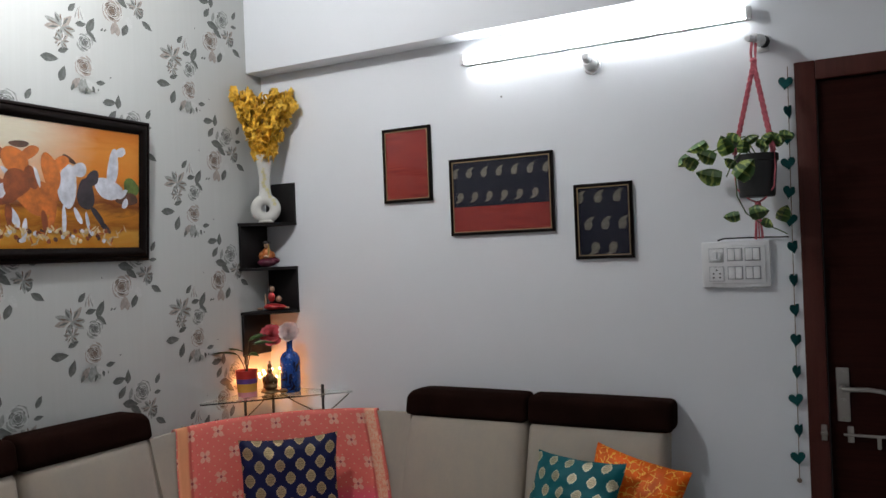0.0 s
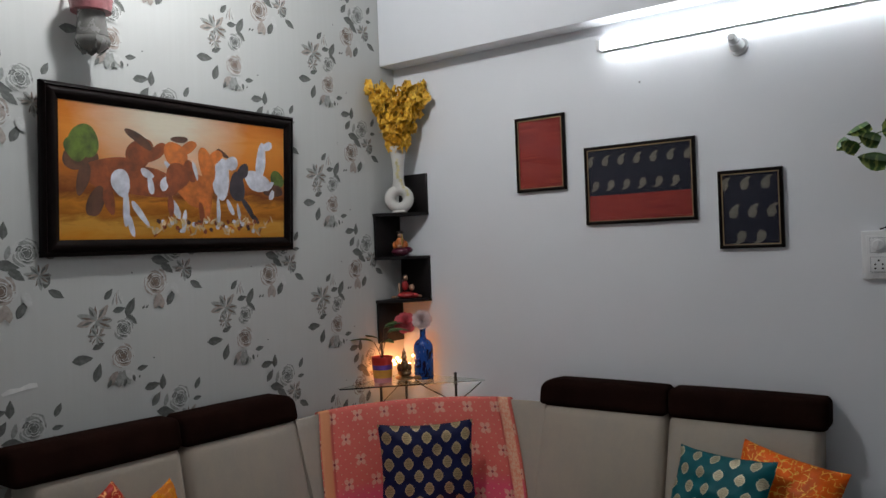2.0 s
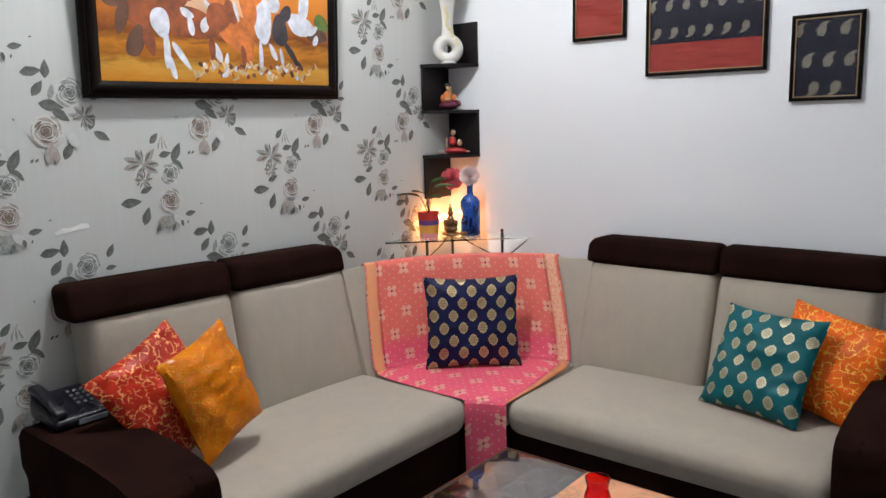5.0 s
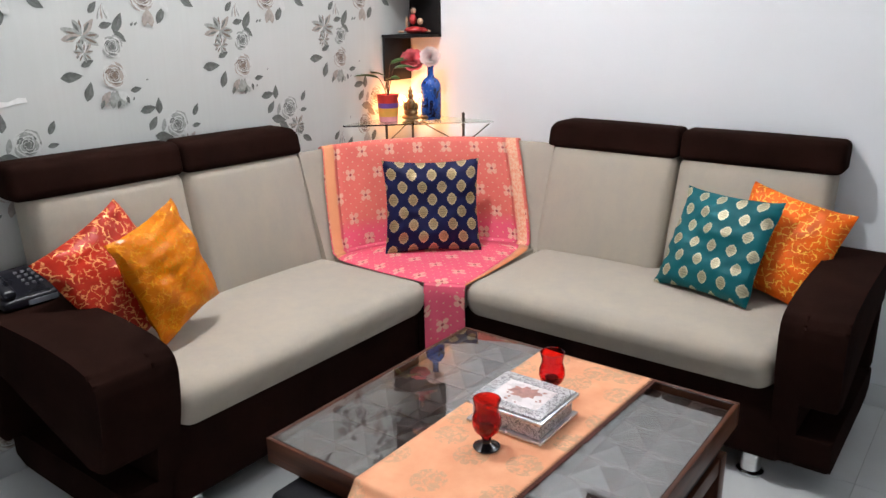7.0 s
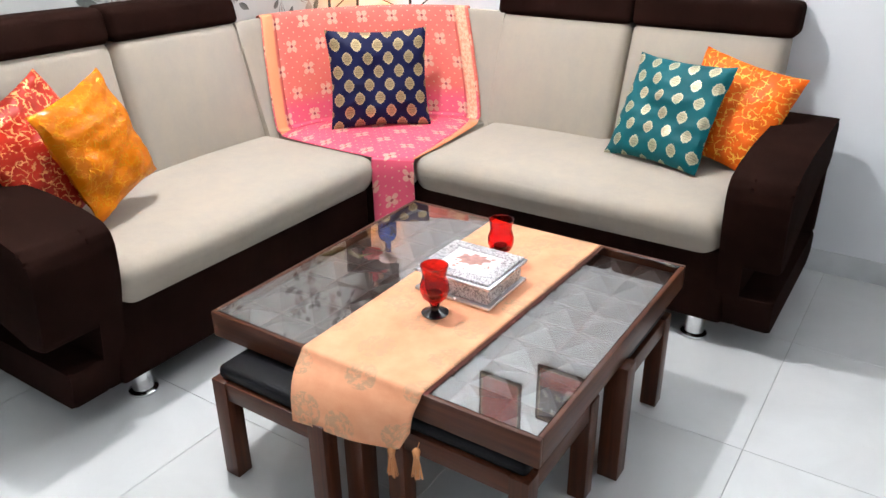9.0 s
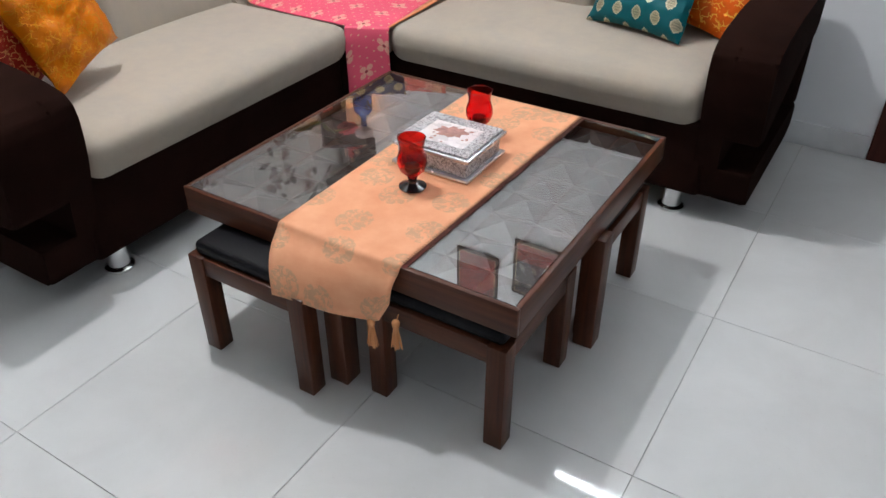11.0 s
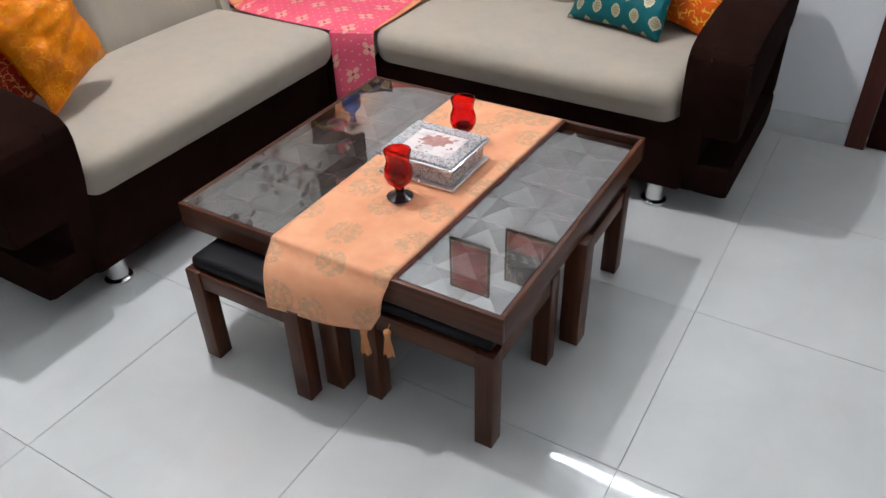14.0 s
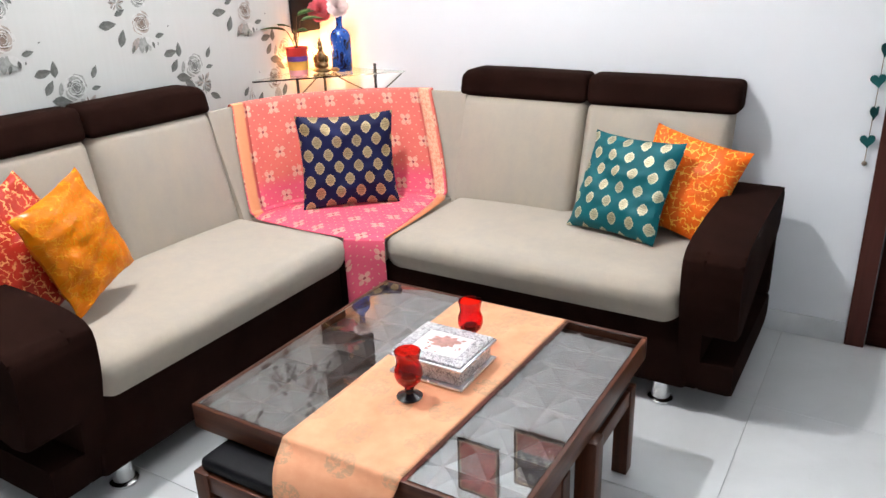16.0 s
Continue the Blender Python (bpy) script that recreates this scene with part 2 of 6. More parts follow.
# ---- the room ----
CEIL = 3.1
XE, YS = 4.6, -5.6
DOOR_L, DOOR_R, DOOR_T = 2.392, 3.36, 2.15

wall_north = bmesh.new()
box(wall_north, (-0.12, 0, 0), (DOOR_L, 0.12, CEIL))
box(wall_north, (DOOR_L, 0, DOOR_T), (DOOR_R, 0.12, CEIL))
box(wall_north, (DOOR_R, 0, 0), (XE + 0.12, 0.12, CEIL))
tagged(part("wall_north", wall_north, MAT_WALL, smooth=False), "white painted wall with slight scuffs", "wall", kind="structure")
wall_west = tagged(part("wall_west", boxed((-0.12, YS, 0), (0, 0, CEIL)), MAT_PAPER, smooth=False), "pale grey wallpaper printed with grey roses", "wall", kind="structure")
tagged(part("wall_east", boxed((XE, YS, 0), (XE + 0.12, 0, CEIL)), MAT_WALL, smooth=False), "plain white painted wall", "wall", kind="structure")
tagged(part("wall_south", boxed((-0.12, YS - 0.12, 0), (XE + 0.12, YS, CEIL)), MAT_WALL, smooth=False), "plain white painted wall", "wall", kind="structure")
tagged(part("ceiling", boxed((-0.12, YS - 0.12, CEIL), (XE + 0.12, 0.12, CEIL + 0.1)), MAT_CEILING, smooth=False), "white painted ceiling", "ceiling", kind="structure")
tagged(part("beam", boxed((0.001, -0.11, 2.435), (XE - 0.001, -0.0005, CEIL - 0.0005), 0.004), MAT_WALL), "white painted concrete beam along the wall", "beam", kind="structure")
floor = tagged(part("floor", boxed((-0.12, YS - 0.12, -0.1), (XE + 0.12, 0.12, -0.004)), MAT_GROUT, smooth=False), "glossy off-white square floor tiles", "floor", kind="structure")
bm = bmesh.new()
box(bm, (0.0005, YS, 0), (0.011, -0.0005, 0.085), 0.002)
tagged(part("baseboard_west", bm, MAT_SKIRT), "pale tile skirting", "baseboard", kind="structure")
bm = bmesh.new()
box(bm, (0.012, -0.011, 0), (DOOR_L - 0.002, -0.0005, 0.085), 0.002)
tagged(part("baseboard_north", bm, MAT_SKIRT), "pale tile skirting", "baseboard", kind="structure")


# ---- the corner sofa: two straight units and a curved corner unit ----
def sofa_right(s, d, z):
    return (s, -d, z)


def sofa_left(s, d, z):
    return (d, -s, z)


def leg(parent, at):
    bm = bmesh.new()
    lathe(bm, [(0.0, 0.0), (0.040, 0.0), (0.043, 0.004), (0.042, 0.010), (0.036, 0.014), (0.031, 0.017), (0.030, 0.085), (0.0, 0.085)], at, 20)
    part("leg", bm, MAT_CHROME, parent, "short chrome leg")


def sofa_unit(name, to, start, cut, end, front, gap, label, rise=0.0, tuck=0.0, over=0.0):
    """start, cut, end: where the unit begins, its back is split and its seat ends, along the wall; front: the seat's depth."""
    unit = thing(name, to((start + end) / 2, 0.4, 0), label, "sofa", "units of the corner sofa")

    def lean(s, d, z):
        k = (z - 0.44) / 0.42
        return to(s, d - 0.125 * k - tuck * (1 - k) * (0.35 + s - start), z + rise * k * (0.5 + s - start))

    def nosed(s, d, z):
        """The seat's front swells at the top and tucks in towards the base."""
        k = max(0.0, min(1.0, (0.43 - z) / 0.143))
        return to(s, d - 0.046 * k ** 1.6 * max(0.0, (d - 0.4) / (front - 0.4)), z + 0.004 * math.sin(7.0 * s) * max(0.0, (z - 0.4) / 0.05))

    base = soft_box((start - 0.0, 0.05, 0.085), (end + 0.03, front - 0.045, 0.335), 0.018)
    part("base", bend(base, to), MAT_BROWN, unit)
    seat = soft_box((start + gap, 0.16, 0.287), (end - 0.004, front, 0.44), 0.062, (0, 0.004, 0.010), 11)
    part("seat_cushion", bend(seat, nosed), MAT_BEIGE, unit)
    for a, b in ((start - 0.002, cut - 0.004), (cut + 0.004, end - 0.03 + 0.6 * over)):
        back = soft_box((a, 0.10, 0.40), (b, 0.245, 0.860), 0.040, (0.003, 0.016, 0.0), 9)
        part("backrest", bend(back, lean), MAT_BEIGE, unit)
        for s in (a + 0.006, b - 0.006):
            part("piping", tube(bmesh.new(), [lean(s, 0.214, 0.47 + 0.36 * i / 12) for i in range(13)], 0.0028, 6), MAT_BEIGE, unit)
    for a, b in ((start - 0.010, cut - 0.001), (cut + 0.001, end - 0.004 + over)):
        head = soft_box((a, 0.012, 0.846), (b, 0.131, 0.958), 0.026, (0.0, 0.003, 0.003), 11)

        def crowned(s, d, z):
            drop = 0.030 * max(0.0, (start + 0.055 - s) / 0.065) ** 2 * (z - 0.846) / 0.112
            return to(s, d - 0.02 * (z - 0.84) / 0.12, z - drop + rise * (0.5 + s - start))

        part("headrest", bend(head, crowned), MAT_BROWN, unit, "dark brown padded headrest")
    # the arm: a full inner slab, and an outer half split by a slot that widens towards the wall
    f, n = front, 0.002
    full = [(0.08, 0.085), (0.08, 0.59), (0.10, 0.606), (f - 0.26, 0.605), (f - 0.10, 0.590), (f - 0.03, 0.572), (f - 0.006, 0.550), (f + n, 0.515), (f + n - 0.003, 0.45), (f + n - 0.010, 0.40), (f - 0.030, 0.31), (f - 0.060, 0.10), (f - 0.07, 0.085)]
    upper = [(0.08, 0.45), (0.08, 0.59), (0.10, 0.606), (f - 0.26, 0.605), (f - 0.10, 0.590), (f - 0.03, 0.572), (f - 0.006, 0.550), (f + n, 0.515), (f + n - 0.003, 0.45), (f + n - 0.010, 0.40), (f - 0.032, 0.300), (f - 0.07, 0.290), (f - 0.30, 0.365), (f - 0.52, 0.44)]
    lower = [(0.08, 0.085), (0.08, 0.200), (f - 0.050, 0.200), (f - 0.046, 0.19), (f - 0.060, 0.10), (f - 0.07, 0.085)]
    arm = bmesh.new()
    s0, s1, s2 = end - 0.002, end + 0.068, end + 0.172 + 0.8 * over
    def rounded(outline):
        for _ in range(2):
            cut = []
            for (d0, z0), (d1, z1) in zip(outline, outline[1:] + outline[:1]):
                cut += [(d0 * 0.88 + d1 * 0.12, z0 * 0.88 + z1 * 0.12), (d0 * 0.12 + d1 * 0.88, z0 * 0.12 + z1 * 0.88)]
            outline = cut
        return outline

    full, upper, lower = rounded(full), rounded(upper), rounded(lower)
    rear = [(0.082, 0.19), (0.082, 0.46), (0.150, 0.455), (0.150, 0.19)]
    for outline, p, q in ((full, s0, s1), (upper, s1 - 0.002, s2), (lower, s1 - 0.002, s2 - 0.004 - 0.8 * over), (rear, s1 - 0.002, s2 - 0.006)):
        near = [arm.verts.new((p, d, z)) for d, z in outline]
        far = [arm.verts.new((q, d, z)) for d, z in outline]
        arm.faces.new(near)
        arm.faces.new(far)
        k = len(outline)
        for i in range(k):
            arm.faces.new((near[i], near[(i + 1) % k], far[(i + 1) % k], far[i]))
        rim = [e for e in arm.edges if all(v in far for v in e.verts)]
        bmesh.ops.bevel(arm, geom=rim, offset=0.014, segments=3, profile=0.5, affect="EDGES")
    part("armrest", bend(arm, to), MAT_BROWN, unit, "dark brown upholstered arm with an open slot")
    for s, d in ((end - 0.058, front - 0.102), (end + 0.05, 0.14)):
        leg(unit, to(s, d, 0))
    return unit


sofa_unit("sofa_unit", sofa_right, 0.836, 1.385, 1.957, 0.79, 0.010, "two-seat sofa unit in beige suede with dark brown base")
sofa_unit("sofa_unit", sofa_left, 0.850, 1.385, 1.908, 0.755, -0.032, "two-seat sofa unit in beige suede, arm by the wallpaper", 0.02, 0.06, 0.062)

CORNER = Vector((0.86, -0.86, 0))


def round_back(a, r, z):
    """A place on the corner unit: angle a from the wallpapered wall's side, radius r."""
    return (CORNER.x - r * math.cos(a), CORNER.y + r * math.sin(a), z)


corner_unit = thing("sofa_corner_unit", (0.5, -0.5, 0), "curved corner sofa unit in beige suede", "sofa", "units of the corner sofa")
bm = bmesh.new()
profile = [(0.60, 0.40), (0.62, 0.44), (0.652, 0.55), (0.69, 0.68), (0.726, 0.81), (0.736, 0.846), (0.742, 0.857), (0.749, 0.860), (0.757, 0.853), (0.763, 0.83), (0.785, 0.40)]
rings = [[bm.verts.new(round_back(k * math.pi / 48, r, z)) for r, z in profile] for k in range(25)]
for p, q in zip(rings, rings[1:]):
    for i in range(len(profile)):
        j = (i + 1) % len(profile)
        bm.faces.new((p[i], p[j], q[j], q[i]))
bm.faces.new(rings[0])
bm.faces.new(rings[-1])
part("backrest", bm, MAT_BEIGE, corner_unit)
bm = bmesh.new()
outline = [(0.15, -0.845), (0.15, -0.15), (0.865, -0.15), (0.868, -0.78), (0.80, -0.815), (0.742, -0.845)]
lo = [bm.verts.new((x, y, 0.33)) for x, y in outline]
hi = [bm.verts.new((x, y, 0.432)) for x, y in outline]
bm.faces.new(lo)
bm.faces.new(hi)
for i in range(6):
    bm.faces.new((lo[i], lo[(i + 1) % 6], hi[(i + 1) % 6], hi[i]))
bmesh.ops.bevel(bm, geom=bm.edges[:], offset=0.02, segments=3, affect="EDGES")
part("seat_cushion", bm, MAT_BEIGE, corner_unit)
bm = bmesh.new()
outline = [(0.12, -0.85), (0.12, -0.12), (0.836, -0.12), (0.836, -0.745), (0.79, -0.78), (0.71, -0.85)]
lo = [bm.verts.new((x, y, 0.085)) for x, y in outline]
hi = [bm.verts.new((x, y, 0.333)) for x, y in outline]
bm.faces.new(lo)
bm.faces.new(hi)
for i in range(6):
    bm.faces.new((lo[i], lo[(i + 1) % 6], hi[(i + 1) % 6], hi[i]))
part("base", bm, MAT_BROWN, corner_unit, smooth=False)
leg(corner_unit, (0.72, -0.72, 0))
leg(corner_unit, (0.2, -0.2, 0))

# ---- the coffee table ----
TX0, TX1, TY0, TY1, TZ = 1.037, 1.929, -1.868, -1.014, 0.394
APRON = 0.068
table = thing("coffee_table", ((TX0 + TX1) / 2, (TY0 + TY1) / 2, 0), "square walnut coffee table with a glass top", "table")
RIM = 0.012
for lo, hi, m in (((TX0, TY0, TZ - APRON), (TX1, TY0 + RIM, TZ), MAT_WOOD_X), ((TX0, TY1 - RIM, TZ - APRON), (TX1, TY1, TZ), MAT_WOOD_X),
                  ((TX0, TY0 + RIM, TZ - APRON), (TX0 + RIM, TY1 - RIM, TZ), MAT_WOOD_Y), ((TX1 - RIM, TY0 + RIM, TZ - APRON), (TX1, TY1 - RIM, TZ), MAT_WOOD_Y)):
    part("rail", boxed(lo, hi, 0.003), m, table)
part("tabletop_board", boxed((TX0 + RIM, TY0 + RIM, TZ - APRON + 0.004), (TX1 - RIM, TY1 - RIM, TZ - 0.0315)), MAT_WOOD_Y, table, smooth=False)
NP = 8
CW, CD = (TX1 - TX0 - 2 * RIM) / NP, (TY1 - TY0 - 2 * RIM) / NP
pyr = bmesh.new()
b = [pyr.verts.new((x * (CW / 2 - 0.001), y * (CD / 2 - 0.001), 0)) for x, y in ((-1, -1), (1, -1), (1, 1), (-1, 1))]
t = pyr.verts.new((0, 0, 0.0215))
pyr.faces.new(b)
for i in range(4):
    pyr.faces.new((b[i], b[(i + 1) % 4], t))
lacquer = plain("lacquered_block", (0.026, 0.012, 0.009), 0.40, spread=0.35, scale=30, bumped=0.02, Specular_IOR_Level=0.16)
block = part("block", pyr, lacquer, None, smooth=False)
block.parent = table
block.location = (TX0 + RIM + CW / 2 - BASE[table].x, TY0 + RIM + CD / 2 - BASE[table].y, TZ - 0.031)
for i in range(NP):
    for j in range(NP):
        if i or j:
            c = new("block", block.data)
            c.parent = table
            c.location = block.location + Vector((i * CW, j * CD, 0))
glass = part("glass_top", boxed((TX0 + RIM + 0.001, TY0 + RIM + 0.001, TZ - 0.008), (TX1 - RIM - 0.001, TY1 - RIM - 0.001, TZ - 0.001)), MAT_GLASS, table, "clear glass pane", smooth=False)
glass.visible_shadow = False
LW = 0.052
for x, y in (((TX0 + TX1) / 2, TY0 + 0.005), ((TX0 + TX1) / 2, TY1 - 0.03), (TX0 + 0.03, (TY0 + TY1) / 2), (TX1 - 0.005, (TY0 + TY1) / 2)):
    part("leg", boxed((x - LW / 2, y - LW / 2, 0), (x + LW / 2, y + LW / 2, TZ - APRON - 0.001), 0.003), MAT_WOOD_Z, table)


def stool(x0, y0, label):
    x1, y1, h, w = x0 + 0.345, y0 + 0.345, 0.282, 0.045
    st = thing("stool", ((x0 + x1) / 2, (y0 + y1) / 2, 0), label, "stool", "stools under the coffee table")
    for x in (x0, x1 - w):
        for y in (y0, y1 - w):
            part("leg", boxed((x, y, 0), (x + w, y + w, h), 0.003), MAT_WOOD_Z, st)
    for y in (y0 + 0.004, y1 - 0.029):
        part("rail", boxed((x0 + w, y, h - 0.05), (x1 - w, y + 0.025, h - 0.001), 0.002), MAT_WOOD_X, st)
    for x in (x0 + 0.004, x1 - 0.029):
        part("rail", boxed((x, y0 + w, h - 0.05), (x + 0.025, y1 - w, h - 0.001), 0.002), MAT_WOOD_Y, st)
    part("seat", soft_box((x0 + 0.012, y0 + 0.012, h - 0.003), (x1 - 0.012, y1 - 0.012, h + 0.034), 0.014, (0, 0, 0.006)), MAT_LEATHER, st, "black padded leatherette seat")
    return st


stool(1.118, -1.958, "walnut stool with black padded seat, pulled out a little")
stool(1.566, -1.872, "walnut stool with black padded seat")
stool(1.583, -1.432, "walnut stool with black padded seat")
stool(1.085, -1.425, "walnut stool with black padded seat")


# ---- wallpaper print: rose sprays in a half-drop repeat, each spray a thin print on the wall ----
MAT_LEAF_PRINT = plain("print_leaf_grey", (0.10, 0.106, 0.096), 0.5, spread=0.35, scale=60)
MAT_PETAL_PALE = plain("print_petal_pale", (0.56, 0.565, 0.545), 0.5, spread=0.1, scale=80)
MAT_PETAL_MID = plain("print_petal_grey", (0.30, 0.31, 0.29), 0.5, spread=0.3, scale=80)
MAT_PETAL_DARK = plain("print_petal_dark", (0.13, 0.135, 0.125), 0.5, spread=0.3, scale=80)
MAT_PETAL_TAUPE = plain("print_petal_taupe", (0.35, 0.305, 0.27), 0.5, spread=0.25, scale=80)
MAT_PETAL_BROWN = plain("print_petal_brown", (0.15, 0.11, 0.085), 0.5, spread=0.3, scale=80)
PRINTS = [MAT_LEAF_PRINT, MAT_PETAL_PALE, MAT_PETAL_MID, MAT_PETAL_DARK, MAT_PETAL_TAUPE, MAT_PETAL_BROWN]


class Print:
    """Flat shapes in the plane of the western wall; later shapes lie over earlier ones."""

    def __init__(self, seed):
        self.bm = bmesh.new()
        self.n = 0
        self.rng = random.Random(seed)

    def shape(self, pts, slot):
        self.n += 1
        x = 0.0004 + self.n * 0.000018
        f = self.bm.faces.new([self.bm.verts.new((x, u, v)) for u, v in pts])
        f.material_index = slot

    def petal(self, u, v, ang, length, width, slot, tip=0.35):
        ca, sa = math.cos(ang), math.sin(ang)
        pts = []
        for k in range(12):
            a = k * math.tau / 12
            p, q = (0.5 - 0.5 * math.cos(a)) * length, math.sin(a) * width / 2
            q *= 0.55 + tip * math.sin(min(1, p / length) * math.pi) + 0.15 * self.rng.uniform(-1, 1)
            pts.append((u + ca * p - sa * q, v + sa * p + ca * q))
        self.shape(pts, slot)

    def leaf(self, u, v, ang, length):
        width = length * 0.46
        ca, sa = math.cos(ang), math.sin(ang)
        for half, slot in ((1, 0), (-1, 3)):
            pts = [(u, v)]
            for k in range(1, 7):
                p = length * k / 6
                q = half * width / 2 * math.sin(math.pi * min(1, (k / 6) ** 0.8)) * (1 + 0.1 * self.rng.uniform(-1, 1))
                pts.append((u + ca * p - sa * q, v + sa * p + ca * q))
            pts.append((u + ca * length * 0.5, v + sa * length * 0.5))
            self.shape(pts, slot)

    def blob(self, u, v, ang, length, width, slot):
        ca, sa = math.cos(ang), math.sin(ang)
        pts = []
        for k in range(12):
            a = k * math.tau / 12
            j = 1 + 0.10 * self.rng.uniform(-1, 1)
            p, q = length * math.cos(a) * j, width * math.sin(a) * j
            pts.append((u + ca * p - sa * q, v + sa * p + ca * q))
        self.shape(pts, slot)

    def rose(self, u, v, r, taupe=False):
        """Rings of overlapping petals, each a pale rim over a darker hollow, round a dark heart."""
        g = self.rng
        r *= 0.84
        for ring, (rad, n) in enumerate(((1.0, 6), (0.80, 6), (0.60, 5), (0.42, 4), (0.26, 3))):
            for k in range(n):
                a = k * math.tau / n + ring * 0.7 + g.uniform(-0.2, 0.2)
                d = rad * r
                rim = (1, 4, 1)[k % 3] if taupe else (1, 2, 1)[k % 3]
                hollow = ((1, 4)[k % 2] if ring == 0 else (4, 5)[(k + ring) % 2] if ring < 3 else 5) if taupe else ((2, 1)[k % 2] if ring == 0 else (2, 3)[(k + ring) % 2] if ring < 3 else 3)
                self.blob(u + 0.52 * d * math.cos(a), v + 0.52 * d * math.sin(a), a, 0.48 * d, 0.60 * d, rim)
                self.blob(u + 0.42 * d * math.cos(a), v + 0.42 * d * math.sin(a), a, 0.46 * d, 0.54 * d, hollow)
                if ring < 3:
                    self.petal(u + 0.62 * d * math.cos(a + 0.5), v + 0.62 * d * math.sin(a + 0.5), a + 1.9, 0.50 * d, 0.13 * d, 5 if taupe else 3)
        self.blob(u, v, 0.3, 0.17 * r, 0.13 * r, 5 if taupe else 3)

    def spread(self, u, v, r):
        for k in range(9):
            a = k * math.tau / 9 + self.rng.uniform(-0.2, 0.2)
            self.petal(u, v, a, r * self.rng.uniform(0.75, 1.1), r * 0.42, (2, 4, 1, 2)[k % 4])
            self.petal(u + 0.2 * r * math.cos(a), v + 0.2 * r * math.sin(a), a + 0.1, r * 0.6, r * 0.15, (5, 3)[k % 2])


def spray_a():
    p = Print(3)
    p.leaf(-0.125, -0.05, 0.05, 0.068)
    p.leaf(-0.055, -0.125, 1.25, 0.062)
    p.leaf(0.085, -0.105, 0.15, 0.04)
    p.leaf(0.055, 0.075, 1.1, 0.068)
    p.leaf(0.055, 0.08, -0.75, 0.05)
    p.leaf(-0.015, 0.135, 0.9, 0.045)
    p.leaf(0.01, 0.095, 0.2, 0.045)
    for k in range(7):
        p.petal(0.0 + 0.008 * k, 0.115, 1.0 + 0.15 * k, 0.05, 0.012, (1, 2, 1, 4)[k % 4])
    p.leaf(-0.06, -0.02, 0.4, 0.045)
    p.spread(-0.045, 0.07, 0.06)
    p.spread(-0.045, 0.02, 0.036)
    p.rose(0.045, 0.035, 0.044)
    p.rose(0.038, -0.052, 0.05, True)
    for a in (-2.2, -1.7, -1.2, -0.8):
        p.petal(0.03 + 0.02 * math.cos(a), -0.1, a, 0.055, 0.03, (1, 2, 4)[int(-a) % 3])
    p.leaf(-0.005, -0.125, -2.0, 0.03)
    p.leaf(0.045, -0.13, -1.9, 0.028)
    p.leaf(0.07, -0.12, -1.4, 0.025)
    return p.bm


def spray_b():
    p = Print(8)
    p.leaf(-0.115, 0.12, 0.15, 0.06)
    p.leaf(-0.05, 0.105, 1.5, 0.055)
    p.leaf(-0.09, 0.055, 0.95, 0.055)
    p.leaf(0.075, 0.085, 1.1, 0.045)
    p.leaf(0.065, 0.05, 0.1, 0.035)
    p.leaf(0.06, -0.045, 1.3, 0.05)
    p.leaf(0.07, -0.05, -0.55, 0.055)
    p.leaf(-0.02, -0.13, 1.1, 0.06)
    p.leaf(-0.075, 0.035, -0.2, 0.07)
    p.leaf(-0.04, 0.02, -0.7, 0.06)
    p.petal(-0.045, 0.045, 1.3, 0.045, 0.02, 2)
    p.spread(0.045, -0.005, 0.042)
    p.rose(0.012, 0.065, 0.052)
    p.rose(-0.062, -0.045, 0.058, True)
    for a in (-1.9, -1.4):
        p.petal(-0.05, -0.085, a, 0.055, 0.03, 4)
    p.petal(0.0, -0.05, -1.2, 0.05, 0.03, 1)
    return p.bm


def spray_c():
    p = Print(5)
    p.leaf(0, 0, 0.9, 0.016)
    p.leaf(0.012, 0.002, 0.7, 0.016)
    p.leaf(-0.045, -0.09, 2.4, 0.012)
    p.leaf(0.03, -0.17, 0.3, 0.010)
    p.leaf(-0.03, 0.12, 1.9, 0.009)
    p.leaf(-0.02, -0.23, 1.3, 0.012)
    return p.bm


sprays = []
for name, bm in (("rose_spray", spray_a()), ("rose_spray", spray_b()), ("leaf_sprig", spray_c())):
    me = bpy.data.meshes.new(name)
    bm.to_mesh(me)
    bm.free()
    for m in PRINTS:
        me.materials.append(m)
    sprays.append(me)
WP, WQ = 0.527, 0.5435
for k in range(11):
    for j in range(-2, 4):
        for me, y, z in ((sprays[0], -0.518 - WP * k, 1.262 + WQ * j), (sprays[1], -0.272 - WP * k, 1.5 + WQ * j), (sprays[2], -0.395 - WP * k, 1.36 + WQ * j)):
            if 0.14 < z < CEIL - 0.16 and y > YS + 0.15:
                o = new(me.name, me)
                o.parent = wall_west
                o.location = (0, y, z)
                o.scale = (1, 1.1, 1.04)
bm = bmesh.new()
pts = [(-0.055, -0.008), (-0.03, 0.004), (0.0, 0.002), (0.03, 0.012), (0.052, 0.009), (0.055, -0.004), (0.02, -0.006), (-0.02, -0.012), (-0.05, -0.016)]
bm.faces.new([bm.verts.new((0.0022, -1.875 + u, 1.153 + v)) for u, v in pts])
part("torn_patch", bm, plain("bare_paper", (0.78, 0.78, 0.75), 0.7), wall_west, "torn strip showing white backing", smooth=False)

